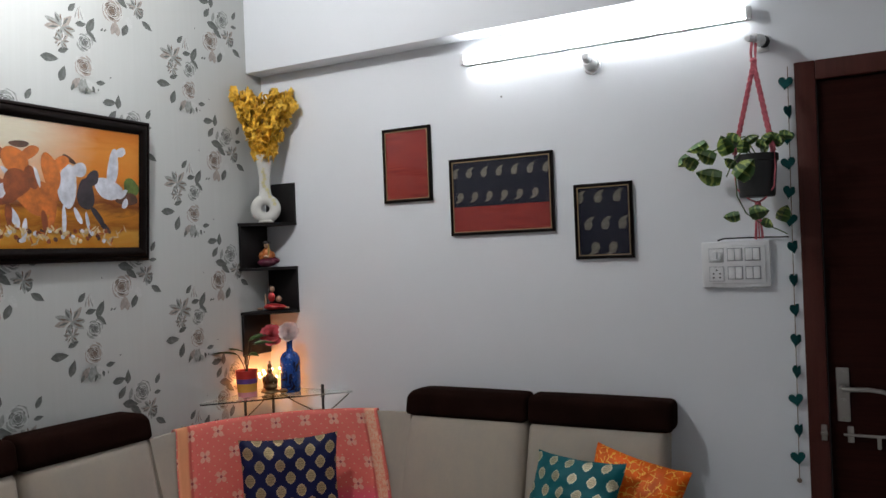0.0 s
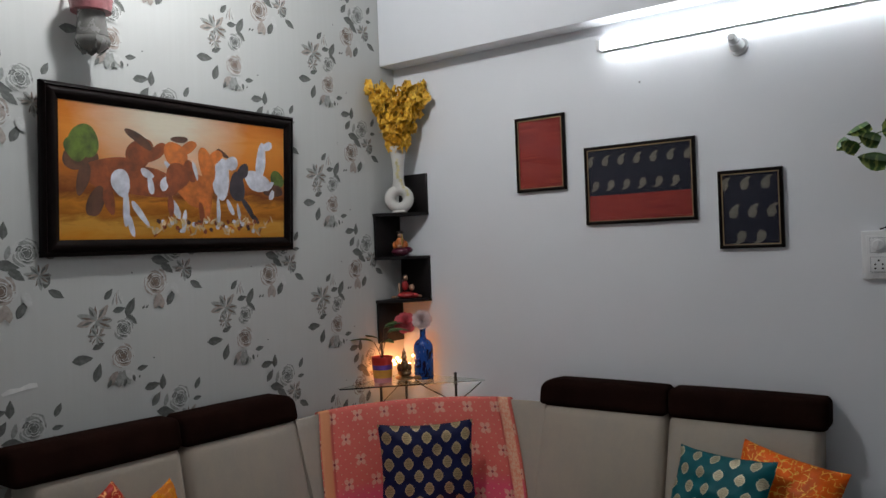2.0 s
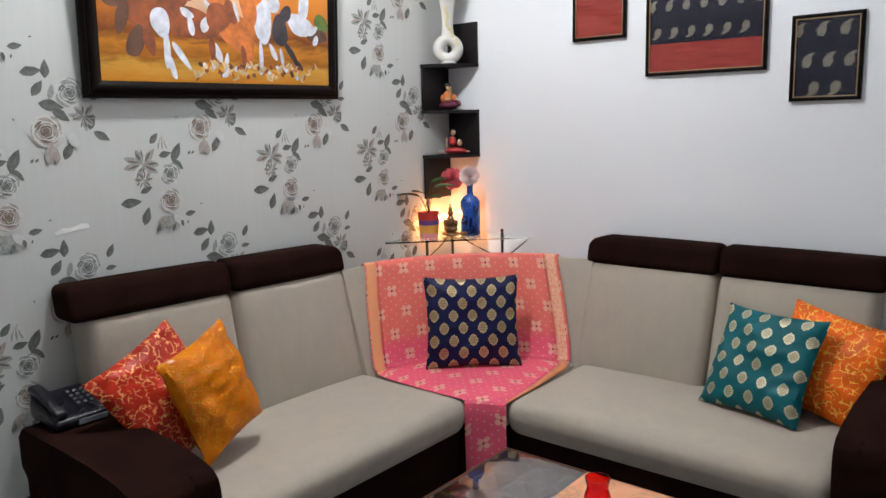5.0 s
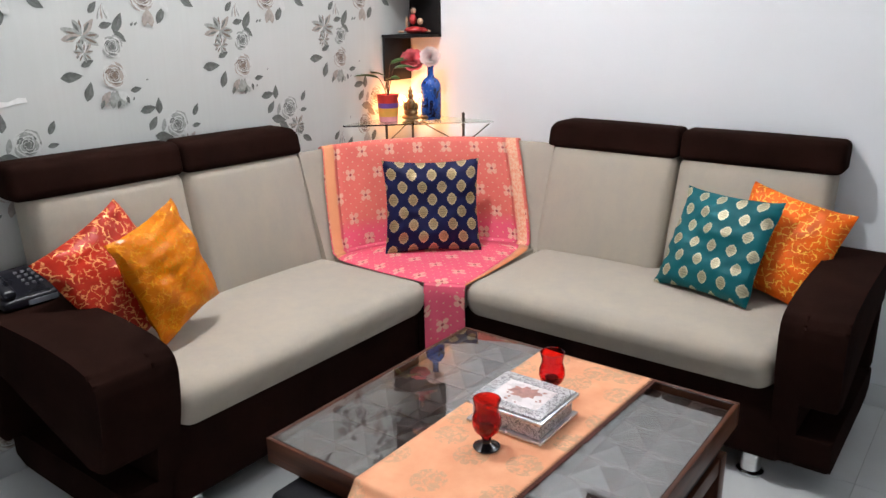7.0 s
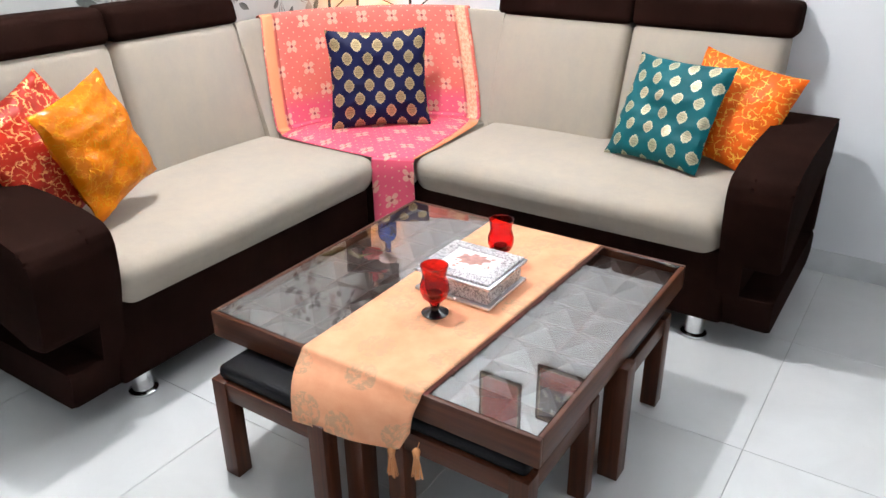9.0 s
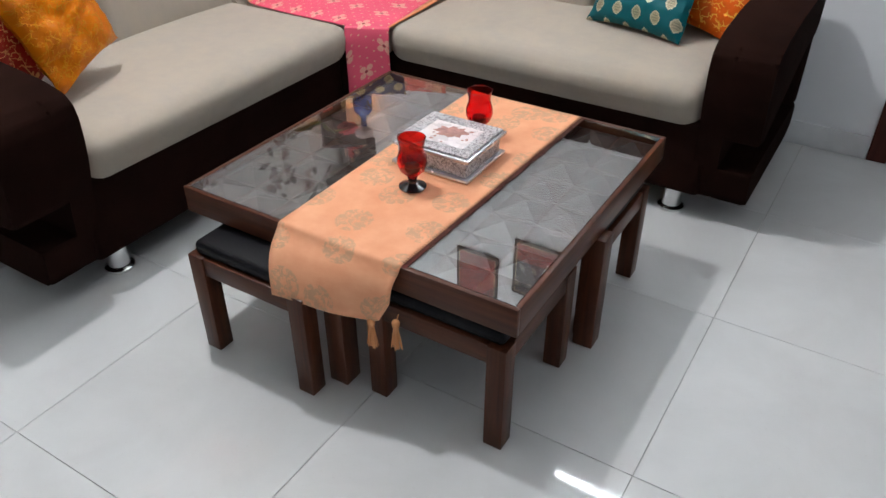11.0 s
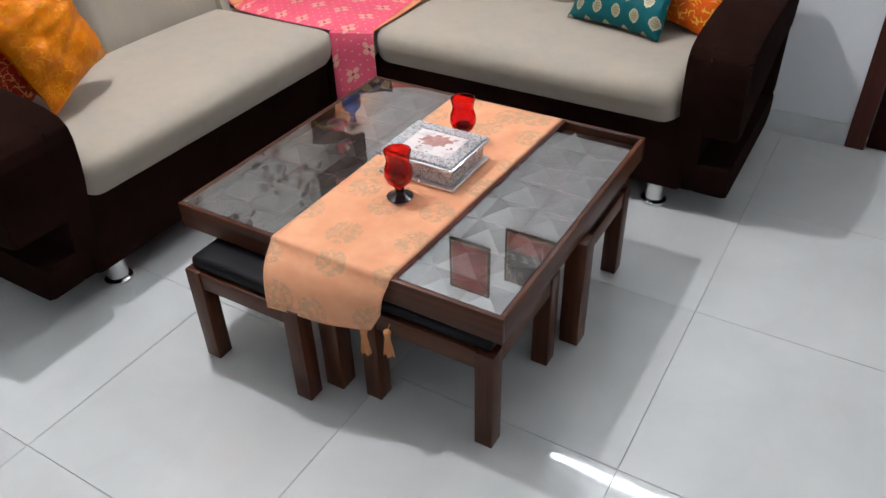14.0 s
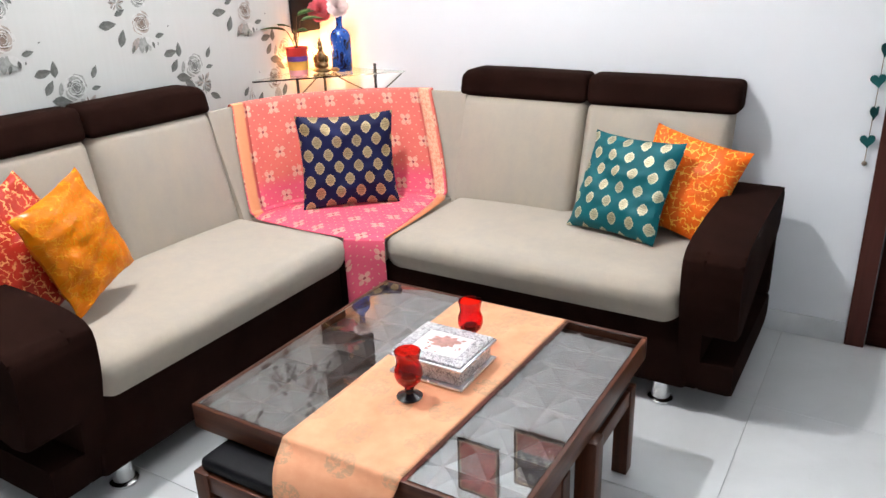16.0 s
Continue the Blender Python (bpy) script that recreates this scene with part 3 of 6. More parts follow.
# ---- the door ----
door = thing("door_1", (2.9, 0.05, 0), "closed dark brown laminate door in a red-brown frame", "door", kind="structure")
JW = 0.066
part("jamb", boxed((DOOR_L, -0.014, 0), (DOOR_L + JW, 0.118, DOOR_T), 0.004), MAT_JAMB, door)
part("jamb", boxed((DOOR_R - JW, -0.014, 0), (DOOR_R, 0.118, DOOR_T), 0.004), MAT_JAMB, door)
part("head", boxed((DOOR_L + JW, -0.014, DOOR_T - JW), (DOOR_R - JW, 0.118, DOOR_T), 0.004), MAT_JAMB, door)
leaf = part("leaf", boxed((DOOR_L + JW + 0.003, 0.006, 0.006), (DOOR_R - JW - 0.003, 0.044, DOOR_T - JW - 0.003), 0.003), MAT_DOOR, door)
handle = part("handle_plate", boxed((2.483, -0.002, 0.905), (2.524, 0.0058, 1.09), 0.004), MAT_STEEL, leaf, "brushed steel plate")
bm = bmesh.new()
rod(bm, (2.503, -0.002, 1.022), (2.503, -0.045, 1.022), 0.009)
tube(bm, [(2.503, -0.045, 1.022), (2.53, -0.05, 1.024), (2.58, -0.05, 1.026), (2.62, -0.046, 1.02), (2.635, -0.042, 1.014)], 0.0085, 10, 0.8)
part("lever", bm, MAT_STEEL, handle)
bm = bmesh.new()
rod(bm, (2.503, -0.002, 0.975), (2.503, -0.012, 0.975), 0.011)
rod(bm, (2.503, -0.012, 0.975), (2.503, -0.018, 0.975), 0.006)
for z in (1.077, 0.918):
    ball(bm, (2.503, -0.002, z), 0.004, 8, 6)
part("keyhole", bm, MAT_STEEL, handle)
bm = bmesh.new()
box(bm, (2.512, 0.0, 0.834), (2.532, 0.0058, 0.89), 0.003)
rod(bm, (2.5, -0.008, 0.862), (2.64, -0.008, 0.862), 0.005)
box(bm, (2.60, -0.014, 0.82), (2.612, -0.002, 0.862), 0.002)
latch = part("latch", bm, MAT_STEEL, leaf, "steel sliding bolt")
bm = bmesh.new()
box(bm, (2.432, -0.0215, 0.84), (2.45, -0.0142, 0.895), 0.003)
rod(bm, (2.43, -0.022, 0.865), (2.452, -0.022, 0.865), 0.005)
part("striker", bm, MAT_STEEL, door, "steel bolt keeper")

# ---- the large painting: a warm landscape under plain rounded shapes ----
painting = thing("painting", (0.02, -1.25, 1.56), "wide framed painting, orange landscape with brown and white shapes, dark frame", "painting")
PY0, PY1, PZ0, PZ1 = -1.803, -0.748, 1.551, 2.106


def hang(x, y, z):
    """The picture leans a little off the wall at its top."""
    return (x + 0.006 + 0.028 * (z - PZ0) / (PZ1 - PZ0), y, z)


MAT_FRAME = wood("dark_picture_frame", (0.004, 0.0024, 0.002), (0.008, 0.0045, 0.004), 1, 0.4)
MAT_FRAME.node_tree.nodes["Principled BSDF"].inputs["Specular IOR Level"].default_value = 0.08
FW = 0.054


def mitred(a0, a1, b0, b1, profile, to):
    """Four mitred rails round a rectangle; profile: (inset, height) pairs across a rail."""
    out = []
    corners = [(a0, b0, 1, 1), (a1, b0, -1, 1), (a1, b1, -1, -1), (a0, b1, 1, -1)]
    for i in range(4):
        bm = bmesh.new()
        ends = []
        for a, b, da, db in (corners[i], corners[(i + 1) % 4]):
            ends.append([bm.verts.new(to(a + da * w, b + db * w, h)) for w, h in profile])
        n = len(profile)
        for k in range(n):
            bm.faces.new((ends[0][k], ends[0][(k + 1) % n], ends[1][(k + 1) % n], ends[1][k]))
        bm.faces.new(ends[0])
        bm.faces.new(ends[1])
        out.append(bm)
    return out


for bm in mitred(PY0, PY1, PZ0, PZ1, [(0, 0), (0, 0.018), (0.004, 0.024), (0.012, 0.027), (0.016, 0.023), (0.022, 0.030), (0.030, 0.033), (0.040, 0.030), (0.047, 0.024), (FW, 0.0215), (FW, 0)], lambda a, b, h: hang(h, a, b)):
    part("frame_rail", bm, MAT_FRAME, painting)


def canvas():
    n = Nodes("painted_landscape")
    g = n.coord("Generated")
    sep = n.add("ShaderNodeSeparateXYZ")
    n.link(g, sep.inputs[0])
    u, v = sep.outputs[1], sep.outputs[2]
    wob = n.noise(n.place(g, (1, 3, 6)), 1.6, 6, 0.6, 0.8)
    vv = n.math("ADD", v, n.math("MULTIPLY", n.math("SUBTRACT", wob, 0.5), 0.30))
    col = n.ramp(vv, [(0.0, (0.82, 0.36, 0.035)), (0.12, (0.92, 0.54, 0.10)), (0.20, (0.55, 0.20, 0.03)), (0.28, (0.84, 0.36, 0.05)), (0.36, (0.30, 0.09, 0.03)), (0.45, (0.60, 0.20, 0.05)), (0.58, (0.92, 0.34, 0.05)), (0.80, (0.95, 0.40, 0.07)), (0.97, (0.80, 0.28, 0.04))])
    # lamp glare at the picture's top centre, mixed into the canvas colour
    n1 = n.add("ShaderNodeVectorMath", op="DISTANCE")
    n.link(n.place(g, (0, 1.0, 0.62)), n1.inputs[0])
    n1.inputs[1].default_value = (0, 0.42, 0.58)
    glare = n.ramp(n.math("ADD", n1.outputs["Value"], n.math("MULTIPLY", wob, 0.12)), [(0.14, 1.0), (0.44, 0.0)])
    col = n.mix(glare, col, (0.98, 0.92, 0.76))
    strokes = n.noise(n.place(g, (1, 14, 40)), 1.0, 5, 0.6, 0.5)
    col = n.mix(n.math("MULTIPLY", strokes, 0.16), col, (0.34, 0.13, 0.03))
    n.bump(strokes, 0.15, 0.001)
    return n.done(col, 0.4, 0.0, Specular_IOR_Level=0.2)


bm = bmesh.new()
bm.faces.new([bm.verts.new(p) for p in ((0.020, PY0 + FW - 0.004, PZ0 + FW - 0.004), (0.020, PY1 - FW + 0.004, PZ0 + FW - 0.004), (0.020, PY1 - FW + 0.004, PZ1 - FW + 0.004), (0.020, PY0 + FW - 0.004, PZ1 - FW + 0.004))])
canvas_ob = part("canvas", bend(bmesh.ops.solidify(bm, geom=bm.faces[:], thickness=0.004) and bm, hang), canvas(), painting, "orange painted landscape", smooth=False)
PAINTS = {}
for paint, color, spread in (("bay", (0.25, 0.058, 0.013), 0.45), ("rust", (0.56, 0.150, 0.022), 0.40), ("pale", (0.64, 0.65, 0.71), 0.28), ("ink", (0.035, 0.025, 0.03), 0.6),
                             ("tree", (0.10, 0.15, 0.02), 0.6), ("dust", (0.66, 0.48, 0.25), 0.4), ("straw", (0.80, 0.60, 0.32), 0.3), ("shade", (0.10, 0.04, 0.02), 0.5)):
    PAINTS[paint] = plain("paint_" + paint, color, 0.5, spread=spread, scale=26)
PW, PH = PY1 - PY0 - 2 * FW, PZ1 - PZ0 - 2 * FW
rng = random.Random(11)
layer = 0
# plain rounded shapes: paint, centre, half sizes and turn, all as shares of the canvas
for paint, u, v, a, b, turn in (
        ("shade", 0.075, 0.60, 0.06, 0.10, 0), ("tree", 0.09, 0.72, 0.05, 0.13, 0), ("tree", 0.06, 0.66, 0.04, 0.09, 0), ("tree", 0.96, 0.52, 0.04, 0.08, 0), ("shade", 0.94, 0.42, 0.06, 0.05, 0),
        ("bay", 0.20, 0.50, 0.12, 0.12, 0), ("bay", 0.30, 0.66, 0.06, 0.11, -35), ("shade", 0.30, 0.77, 0.06, 0.04, 30), ("bay", 0.37, 0.68, 0.05, 0.05, -45),
        ("rust", 0.455, 0.66, 0.05, 0.12, -20), ("rust", 0.51, 0.74, 0.045, 0.04, -35), ("shade", 0.47, 0.80, 0.04, 0.025, 0),
        ("shade", 0.085, 0.45, 0.022, 0.13, 10), ("shade", 0.13, 0.28, 0.028, 0.13, 20), ("bay", 0.18, 0.30, 0.02, 0.12, -8),
        ("pale", 0.85, 0.50, 0.07, 0.085, 8), ("pale", 0.87, 0.68, 0.028, 0.15, 8), ("pale", 0.905, 0.82, 0.032, 0.035, -20), ("pale", 0.915, 0.46, 0.03, 0.028, -30), ("pale", 0.93, 0.38, 0.012, 0.05, 20),
        ("pale", 0.665, 0.50, 0.038, 0.19, 6), ("pale", 0.715, 0.64, 0.034, 0.06, -40), ("shade", 0.67, 0.72, 0.035, 0.02, 25),
        ("ink", 0.745, 0.44, 0.042, 0.12, -10), ("ink", 0.775, 0.58, 0.034, 0.055, -35), ("ink", 0.80, 0.26, 0.012, 0.12, -40), ("ink", 0.83, 0.18, 0.01, 0.07, -50),
        ("rust", 0.54, 0.40, 0.085, 0.14, 5), ("rust", 0.595, 0.60, 0.038, 0.15, -12), ("rust", 0.635, 0.68, 0.044, 0.045, -35), ("rust", 0.60, 0.24, 0.014, 0.12, 10), ("bay", 0.57, 0.20, 0.012, 0.11, -10),
        ("bay", 0.33, 0.44, 0.125, 0.125, 4), ("pale", 0.225, 0.43, 0.035, 0.11, 0), ("pale", 0.33, 0.51, 0.03, 0.03, 20), ("pale", 0.345, 0.42, 0.014, 0.07, -10), ("pale", 0.405, 0.44, 0.02, 0.06, 20), ("pale", 0.44, 0.55, 0.05, 0.022, 40),
        ("bay", 0.46, 0.50, 0.05, 0.12, -25), ("bay", 0.515, 0.55, 0.024, 0.10, -15), ("pale", 0.54, 0.56, 0.008, 0.08, -15),
        ("pale", 0.245, 0.24, 0.014, 0.14, 0), ("pale", 0.265, 0.10, 0.012, 0.08, -15), ("pale", 0.30, 0.20, 0.012, 0.12, -40), ("pale", 0.45, 0.24, 0.014, 0.10, -30), ("pale", 0.49, 0.14, 0.010, 0.10, 5), ("bay", 0.43, 0.26, 0.014, 0.09, 0),
        ("pale", 0.65, 0.22, 0.010, 0.12, 0), ("pale", 0.71, 0.26, 0.012, 0.07, -30), ("pale", 0.755, 0.20, 0.008, 0.10, -15),
        *[(("dust", "shade", "dust", "pale", "bay")[k % 5], 0.36 + 0.0098 * k + 0.01 * math.sin(k * 2.3), 0.05 + 0.09 * abs(math.sin(k * 1.7)), 0.009, 0.018, 40 * math.sin(k)) for k in range(52)],
        *[(("dust", "straw", "rust", "straw")[k % 4], 0.34 + 0.0125 * k, 0.03 + 0.13 * abs(math.sin(k * 2.9 + 0.5)), 0.016, 0.007, 70 * math.sin(k * 1.9)) for k in range(48)]):
    layer += 1
    bm = bmesh.new()
    ring = []
    x = 0.0204 + layer * 0.000012
    for k in range(36):
        q = k * math.tau / 36
        du, dv = a * PW * math.cos(q) * 1.0, b * PH * math.sin(q)
        w = 1 + 0.09 * math.sin(2 * q + layer) + 0.06 * math.sin(3 * q + 2 * layer)
        c, s = math.cos(radians(-turn)), math.sin(radians(-turn))
        ring.append(bm.verts.new(hang(x, PY0 + FW + u * PW + w * (c * du - s * dv), PZ0 + FW + max(0.005, v * PH + w * (s * du + c * dv)))))
    bm.faces.new(ring)
    part("paint_shape", bm, PAINTS[paint], canvas_ob, smooth=False)

# ---- three framed pieces of silk ----
def silk(name, color, thread):
    n = Nodes(name)
    v = n.coord()
    rows = n.noise(n.place(v, (6, 6, 240)), 1.0, 3, 0.6)
    cols = n.noise(n.place(v, (300, 300, 8)), 1.0, 2)
    col = n.mix(n.ramp(rows, [(0.42, 0.0), (0.7, 1.0)]), color, thread)
    col = n.mix(n.math("MULTIPLY", cols, 0.35), col, tuple(c * 0.6 for c in color))
    n.bump(n.math("ADD", rows, cols), 0.2, 0.001)
    return n.done(col, 0.6, 0.0, Specular_IOR_Level=0.2)


MAT_RED_SILK = silk("red_silk", (0.18, 0.013, 0.012), (0.33, 0.05, 0.03))
MAT_NAVY_SILK = silk("navy_silk", (0.004, 0.004, 0.014), (0.008, 0.007, 0.02))
MAT_GOLD_THREAD = plain("gold_thread", (0.13, 0.115, 0.085), 0.5, 0.1, 0.4, 160, 0.6)
MAT_GOLD_LINE = plain("gold_bead", (0.30, 0.21, 0.11), 0.4, 0.6)
MAT_PICTURE_GLASS = clear_glass("picture_glass", (1, 1, 1), 0.01, 1.2)
paisley = bmesh.new()
pts = []
for k in range(20):
    a = k * math.tau / 20
    r = 0.0148 * (1 + 0.10 * math.cos(6 * a))
    pts.append((r * math.cos(a) * 0.85, r * math.sin(a) * 1.05 - 0.005))
pts[4:7] = [(0.010, 0.012), (0.016, 0.022), (0.004, 0.019)]
low = [paisley.verts.new((u, 0, w)) for u, w in pts]
paisley.faces.new(low)
me = bpy.data.meshes.new("paisley")
paisley.to_mesh(me)
paisley.free()
me.materials.append(MAT_GOLD_THREAD)


def framed(x0, x1, z0, z1, bands, motifs, label, group="framed silk panels"):
    pic = thing("picture_frame", ((x0 + x1) / 2, 0, z0), label, "picture frame", group)
    w = 0.013
    for bm in mitred(x0, x1, z0, z1, [(0, 0.0008), (0, 0.015), (0.003, 0.018), (0.008, 0.0185), (w - 0.001, 0.015), (w, 0.0085), (w, 0.0008)], lambda a, b, h: (a, -h, b)):
        part("frame_rail", bm, MAT_FRAME, pic)
    bm = bmesh.new()
    q = 0.0035
    for lo, hi in (((x0 + w, -0.0145, z0 + w), (x1 - w, -0.011, z0 + w + q)), ((x0 + w, -0.0145, z1 - w - q), (x1 - w, -0.011, z1 - w)), ((x0 + w, -0.0145, z0 + w + q), (x0 + w + q, -0.011, z1 - w - q)), ((x1 - w - q, -0.0145, z0 + w + q), (x1 - w, -0.011, z1 - w - q))):
        box(bm, lo, hi)
    part("gold_slip", bm, MAT_GOLD_LINE, pic, "thin gold inner line", smooth=False)
    for a, b, m in bands:
        part("silk_panel", boxed((x0 + w, -0.0085, z0 + w + a * (z1 - z0 - 2 * w)), (x1 - w, -0.002, z0 + w + b * (z1 - z0 - 2 * w) - 0.0004)), m, pic, smooth=False)
    for x, z, turn, size in motifs:
        o = new("paisley", me)
        o.parent = pic
        o.matrix_local = Matrix.Translation((x - BASE[pic].x, -0.0089, z - z0)) @ Matrix.Rotation(radians(turn), 4, "Y") @ Matrix.Diagonal((size, 1, size, 1))
    g = part("glass_pane", boxed((x0 + w, -0.0108, z0 + w), (x1 - w, -0.0092, z1 - w)), MAT_PICTURE_GLASS, pic, smooth=False)
    g.visible_shadow = False
    return pic


framed(0.699, 0.942, 1.767, 2.098, [(0, 1, MAT_RED_SILK)], [], "small upright frame holding plain red silk")
m2 = [(1.052 + 0.069 * k + 0.003, 1.872, 12, 1.15) for k in range(7)] + [(1.078 + 0.068 * k, 1.765, -165, 1.15) for k in range(7) if k < 6]
framed(1.031, 1.498, 1.606, 1.933, [(0, 0.36, MAT_RED_SILK), (0.36, 1, MAT_NAVY_SILK)], m2, "wide frame of navy silk with gold paisleys over red silk")
m3 = [(1.604 + 0.075 * k, 1.735, 12, 1.3) for k in range(3)] + [(1.636 + 0.068 * k, 1.63, 12, 1.35) for k in range(3)] + [(1.66 + 0.07 * k, 1.528, -165, 1.35) for k in range(2)]
framed(1.581, 1.813, 1.489, 1.785, [(0, 1, MAT_NAVY_SILK)], m3, "small upright frame of dark navy silk with gold paisleys")

# ---- black zigzag corner shelf ----
shelf = thing("corner_shelf", (0.03, -0.03, 1.09), "black zigzag corner shelf of four tiers", "shelf")


def quarter(z, w):
    bm = bmesh.new()
    edge = [(0.0008, -0.0008), (0.0008, -0.203)] + [(0.203 * math.sin(k * math.pi / 16) ** 1.25 * 0.93, -0.203 * math.cos(k * math.pi / 16) ** 1.25) for k in range(1, 8)] + [(0.189, -0.0008)]
    lo = [bm.verts.new((x, y, z - w)) for x, y in edge]
    hi = [bm.verts.new((x, y, z)) for x, y in edge]
    bm.faces.new(lo)
    bm.faces.new(hi)
    for i in range(len(edge)):
        j = (i + 1) % len(edge)
        bm.faces.new((lo[i], lo[j], hi[j], hi[i]))
    return bm


for z in (1.712, 1.50, 1.292):
    part("shelf_board", quarter(z, 0.014), MAT_BLACK, shelf)
for z0, z1 in ((1.7122, 1.902), (1.2922, 1.4858)):
    part("wall_panel", boxed((0.012, -0.012, z0), (0.188, -0.0008, z1), 0.001), MAT_BLACK, shelf)
for z0, z1 in ((1.5002, 1.6978), (1.085, 1.2778)):
    part("side_panel", boxed((0.0048, -0.203, z0), (0.016, -0.0125, z1), 0.001), MAT_BLACK, shelf)

# ---- vase with yellow blossoms ----
MAT_CERAMIC = plain("glazed_white_ceramic", (0.66, 0.64, 0.60), 0.12, spread=0.05, bumped=0.03)
MAT_CREAM = plain("cream_appliqué".replace("é", "e"), (0.62, 0.56, 0.30), 0.4)
MAT_BLOSSOM = plain("yellow_silk_petal", (0.84, 0.46, 0.045), 0.55, spread=0.35, scale=60)
MAT_TWIG = plain("dark_twig", (0.05, 0.028, 0.015), 0.7)
VX, VY, VZ = 0.098, -0.113, 1.7125
vase = thing("vase", (VX, VY, VZ), "white ceramic vase with a round hole, full of yellow blossoms", "vase")
facing = Vector((0.64, -0.77, 0)).normalized()
side = Vector((-facing.y, facing.x, 0))
bm = bmesh.new()
R1, R2 = 0.044, 0.027
rings = []
for i in range(28):
    a = i * math.tau / 28
    ring = []
    for j in range(14):
        b = j * math.tau / 14
        rr = R1 + R2 * math.cos(b)
        p = side * (rr * math.cos(a)) + facing * (R2 * 1.15 * math.sin(b)) + Vector((0, 0, rr * math.sin(a) * 0.98 + 0.066))
        ring.append(bm.verts.new(Vector((VX, VY, VZ)) + p))
    rings.append(ring)
for i in range(28):
    for j in range(14):
        bm.faces.new((rings[i][j], rings[(i + 1) % 28][j], rings[(i + 1) % 28][(j + 1) % 14], rings[i][(j + 1) % 14]))
lathe(bm, [(0.0, 0.0), (0.036, 0.0), (0.038, 0.004), (0.03, 0.012), (0.0, 0.012)], (VX, VY, VZ), 24)
lathe(bm, [(0.034, 0.108), (0.030, 0.13), (0.026, 0.16), (0.026, 0.20), (0.031, 0.25), (0.039, 0.30), (0.043, 0.318), (0.040, 0.319), (0.034, 0.30), (0.022, 0.22), (0.0, 0.2)], (VX, VY, VZ), 24)
part("body", bm, MAT_CERAMIC, vase)
bm = bmesh.new()
rng = random.Random(4)
for k in range(11):
    h = 0.085 + 0.017 * k
    p = Vector((VX, VY, VZ + h)) + side * (0.042 - 0.045 * min(1, k / 5) + 0.004 * math.sin(k * 1.9)) + facing * (0.028 if k > 3 else 0.03 - 0.002 * k)
    for j in range(5):
        a = j * math.tau / 5
        ball(bm, p + side * (0.006 * math.cos(a)) + Vector((0, 0, 0.006 * math.sin(a))), 0.0042, 6, 4)
    ball(bm, p + facing * 0.003, 0.003, 6, 4)
part("flower_trim", bm, MAT_CREAM, vase, "cream moulded flower trail")
stems, petals = bmesh.new(), bmesh.new()
for k in range(27):
    a = k * 2.399
    spread = 0.015 + 0.140 * math.sqrt((k + 0.5) / 26)
    top = Vector((VX + 0.02, VY - 0.02, VZ + rng.uniform(0.54, 0.63))) + side * (spread * math.cos(a) * 1.05) + facing * (spread * math.sin(a) * 0.45)
    if top.x < 0.02:
        top.x = 0.02
    if top.y > -0.02:
        top.y = -0.02
    foot = Vector((VX, VY, VZ + 0.27)) + side * 0.015 * math.cos(a) + facing * 0.015 * math.sin(a)
    mid = (top + foot) / 2 + Vector((0, 0, 0.03)) - side * 0.02 * math.cos(a)
    line = [foot.lerp(mid, t).lerp(mid.lerp(top, t), t) for t in [j / 9 for j in range(10)]]
    tube(stems, line, 0.0022, 6, 0.4)
    tube(stems, [line[-1], line[-1] + Vector((rng.uniform(-0.01, 0.01), 0, 0.02))], 0.0012, 5)
    for j in range(32):
        t = 0.14 + 0.86 * j / 31
        i = min(8, int(t * 9))
        c = line[i].lerp(line[i + 1], t * 9 - i) + Vector([rng.uniform(-0.014, 0.014) for _ in range(3)])
        q = Euler([rng.uniform(0, 6.28) for _ in range(3)]).to_matrix()
        size = rng.uniform(0.018, 0.026) * (1.1 - 0.25 * t)
        for m in range(5):
            b = m * math.tau / 5
            d, e = Vector((math.cos(b), math.sin(b), 0)), Vector((-math.sin(b), math.cos(b), 0))
            vs = [petals.verts.new(c + q @ p) for p in (Vector((0, 0, 0)), d * size * 0.6 + e * size * 0.55 + Vector((0, 0, size * 0.35)), d * size * 1.15 + Vector((0, 0, size * 0.25)), d * size * 0.6 - e * size * 0.55 + Vector((0, 0, size * 0.35)))]
            petals.faces.new((vs[0], vs[1], vs[2]))
            petals.faces.new((vs[0], vs[2], vs[3]))
part("stems", stems, MAT_TWIG, vase, "thin dark twigs")
tagged(part("blossoms", petals, MAT_BLOSSOM, vase, "yellow fabric blossoms", smooth=False), kind="stuff")


# ---- figurines and small ornaments ----
def figure_mesh(bm, at, shapes):
    """Plain shapes: turned lumps at offsets, each with a material slot."""
    for slot, (x, y, z), r, sc in shapes:
        n0 = len(bm.faces)
        ball(bm, (at[0] + x, at[1] + y, at[2] + z), r, 14, 10, sc)
        bm.faces.ensure_lookup_table()
        for f in bm.faces[n0:]:
            f.material_index = slot


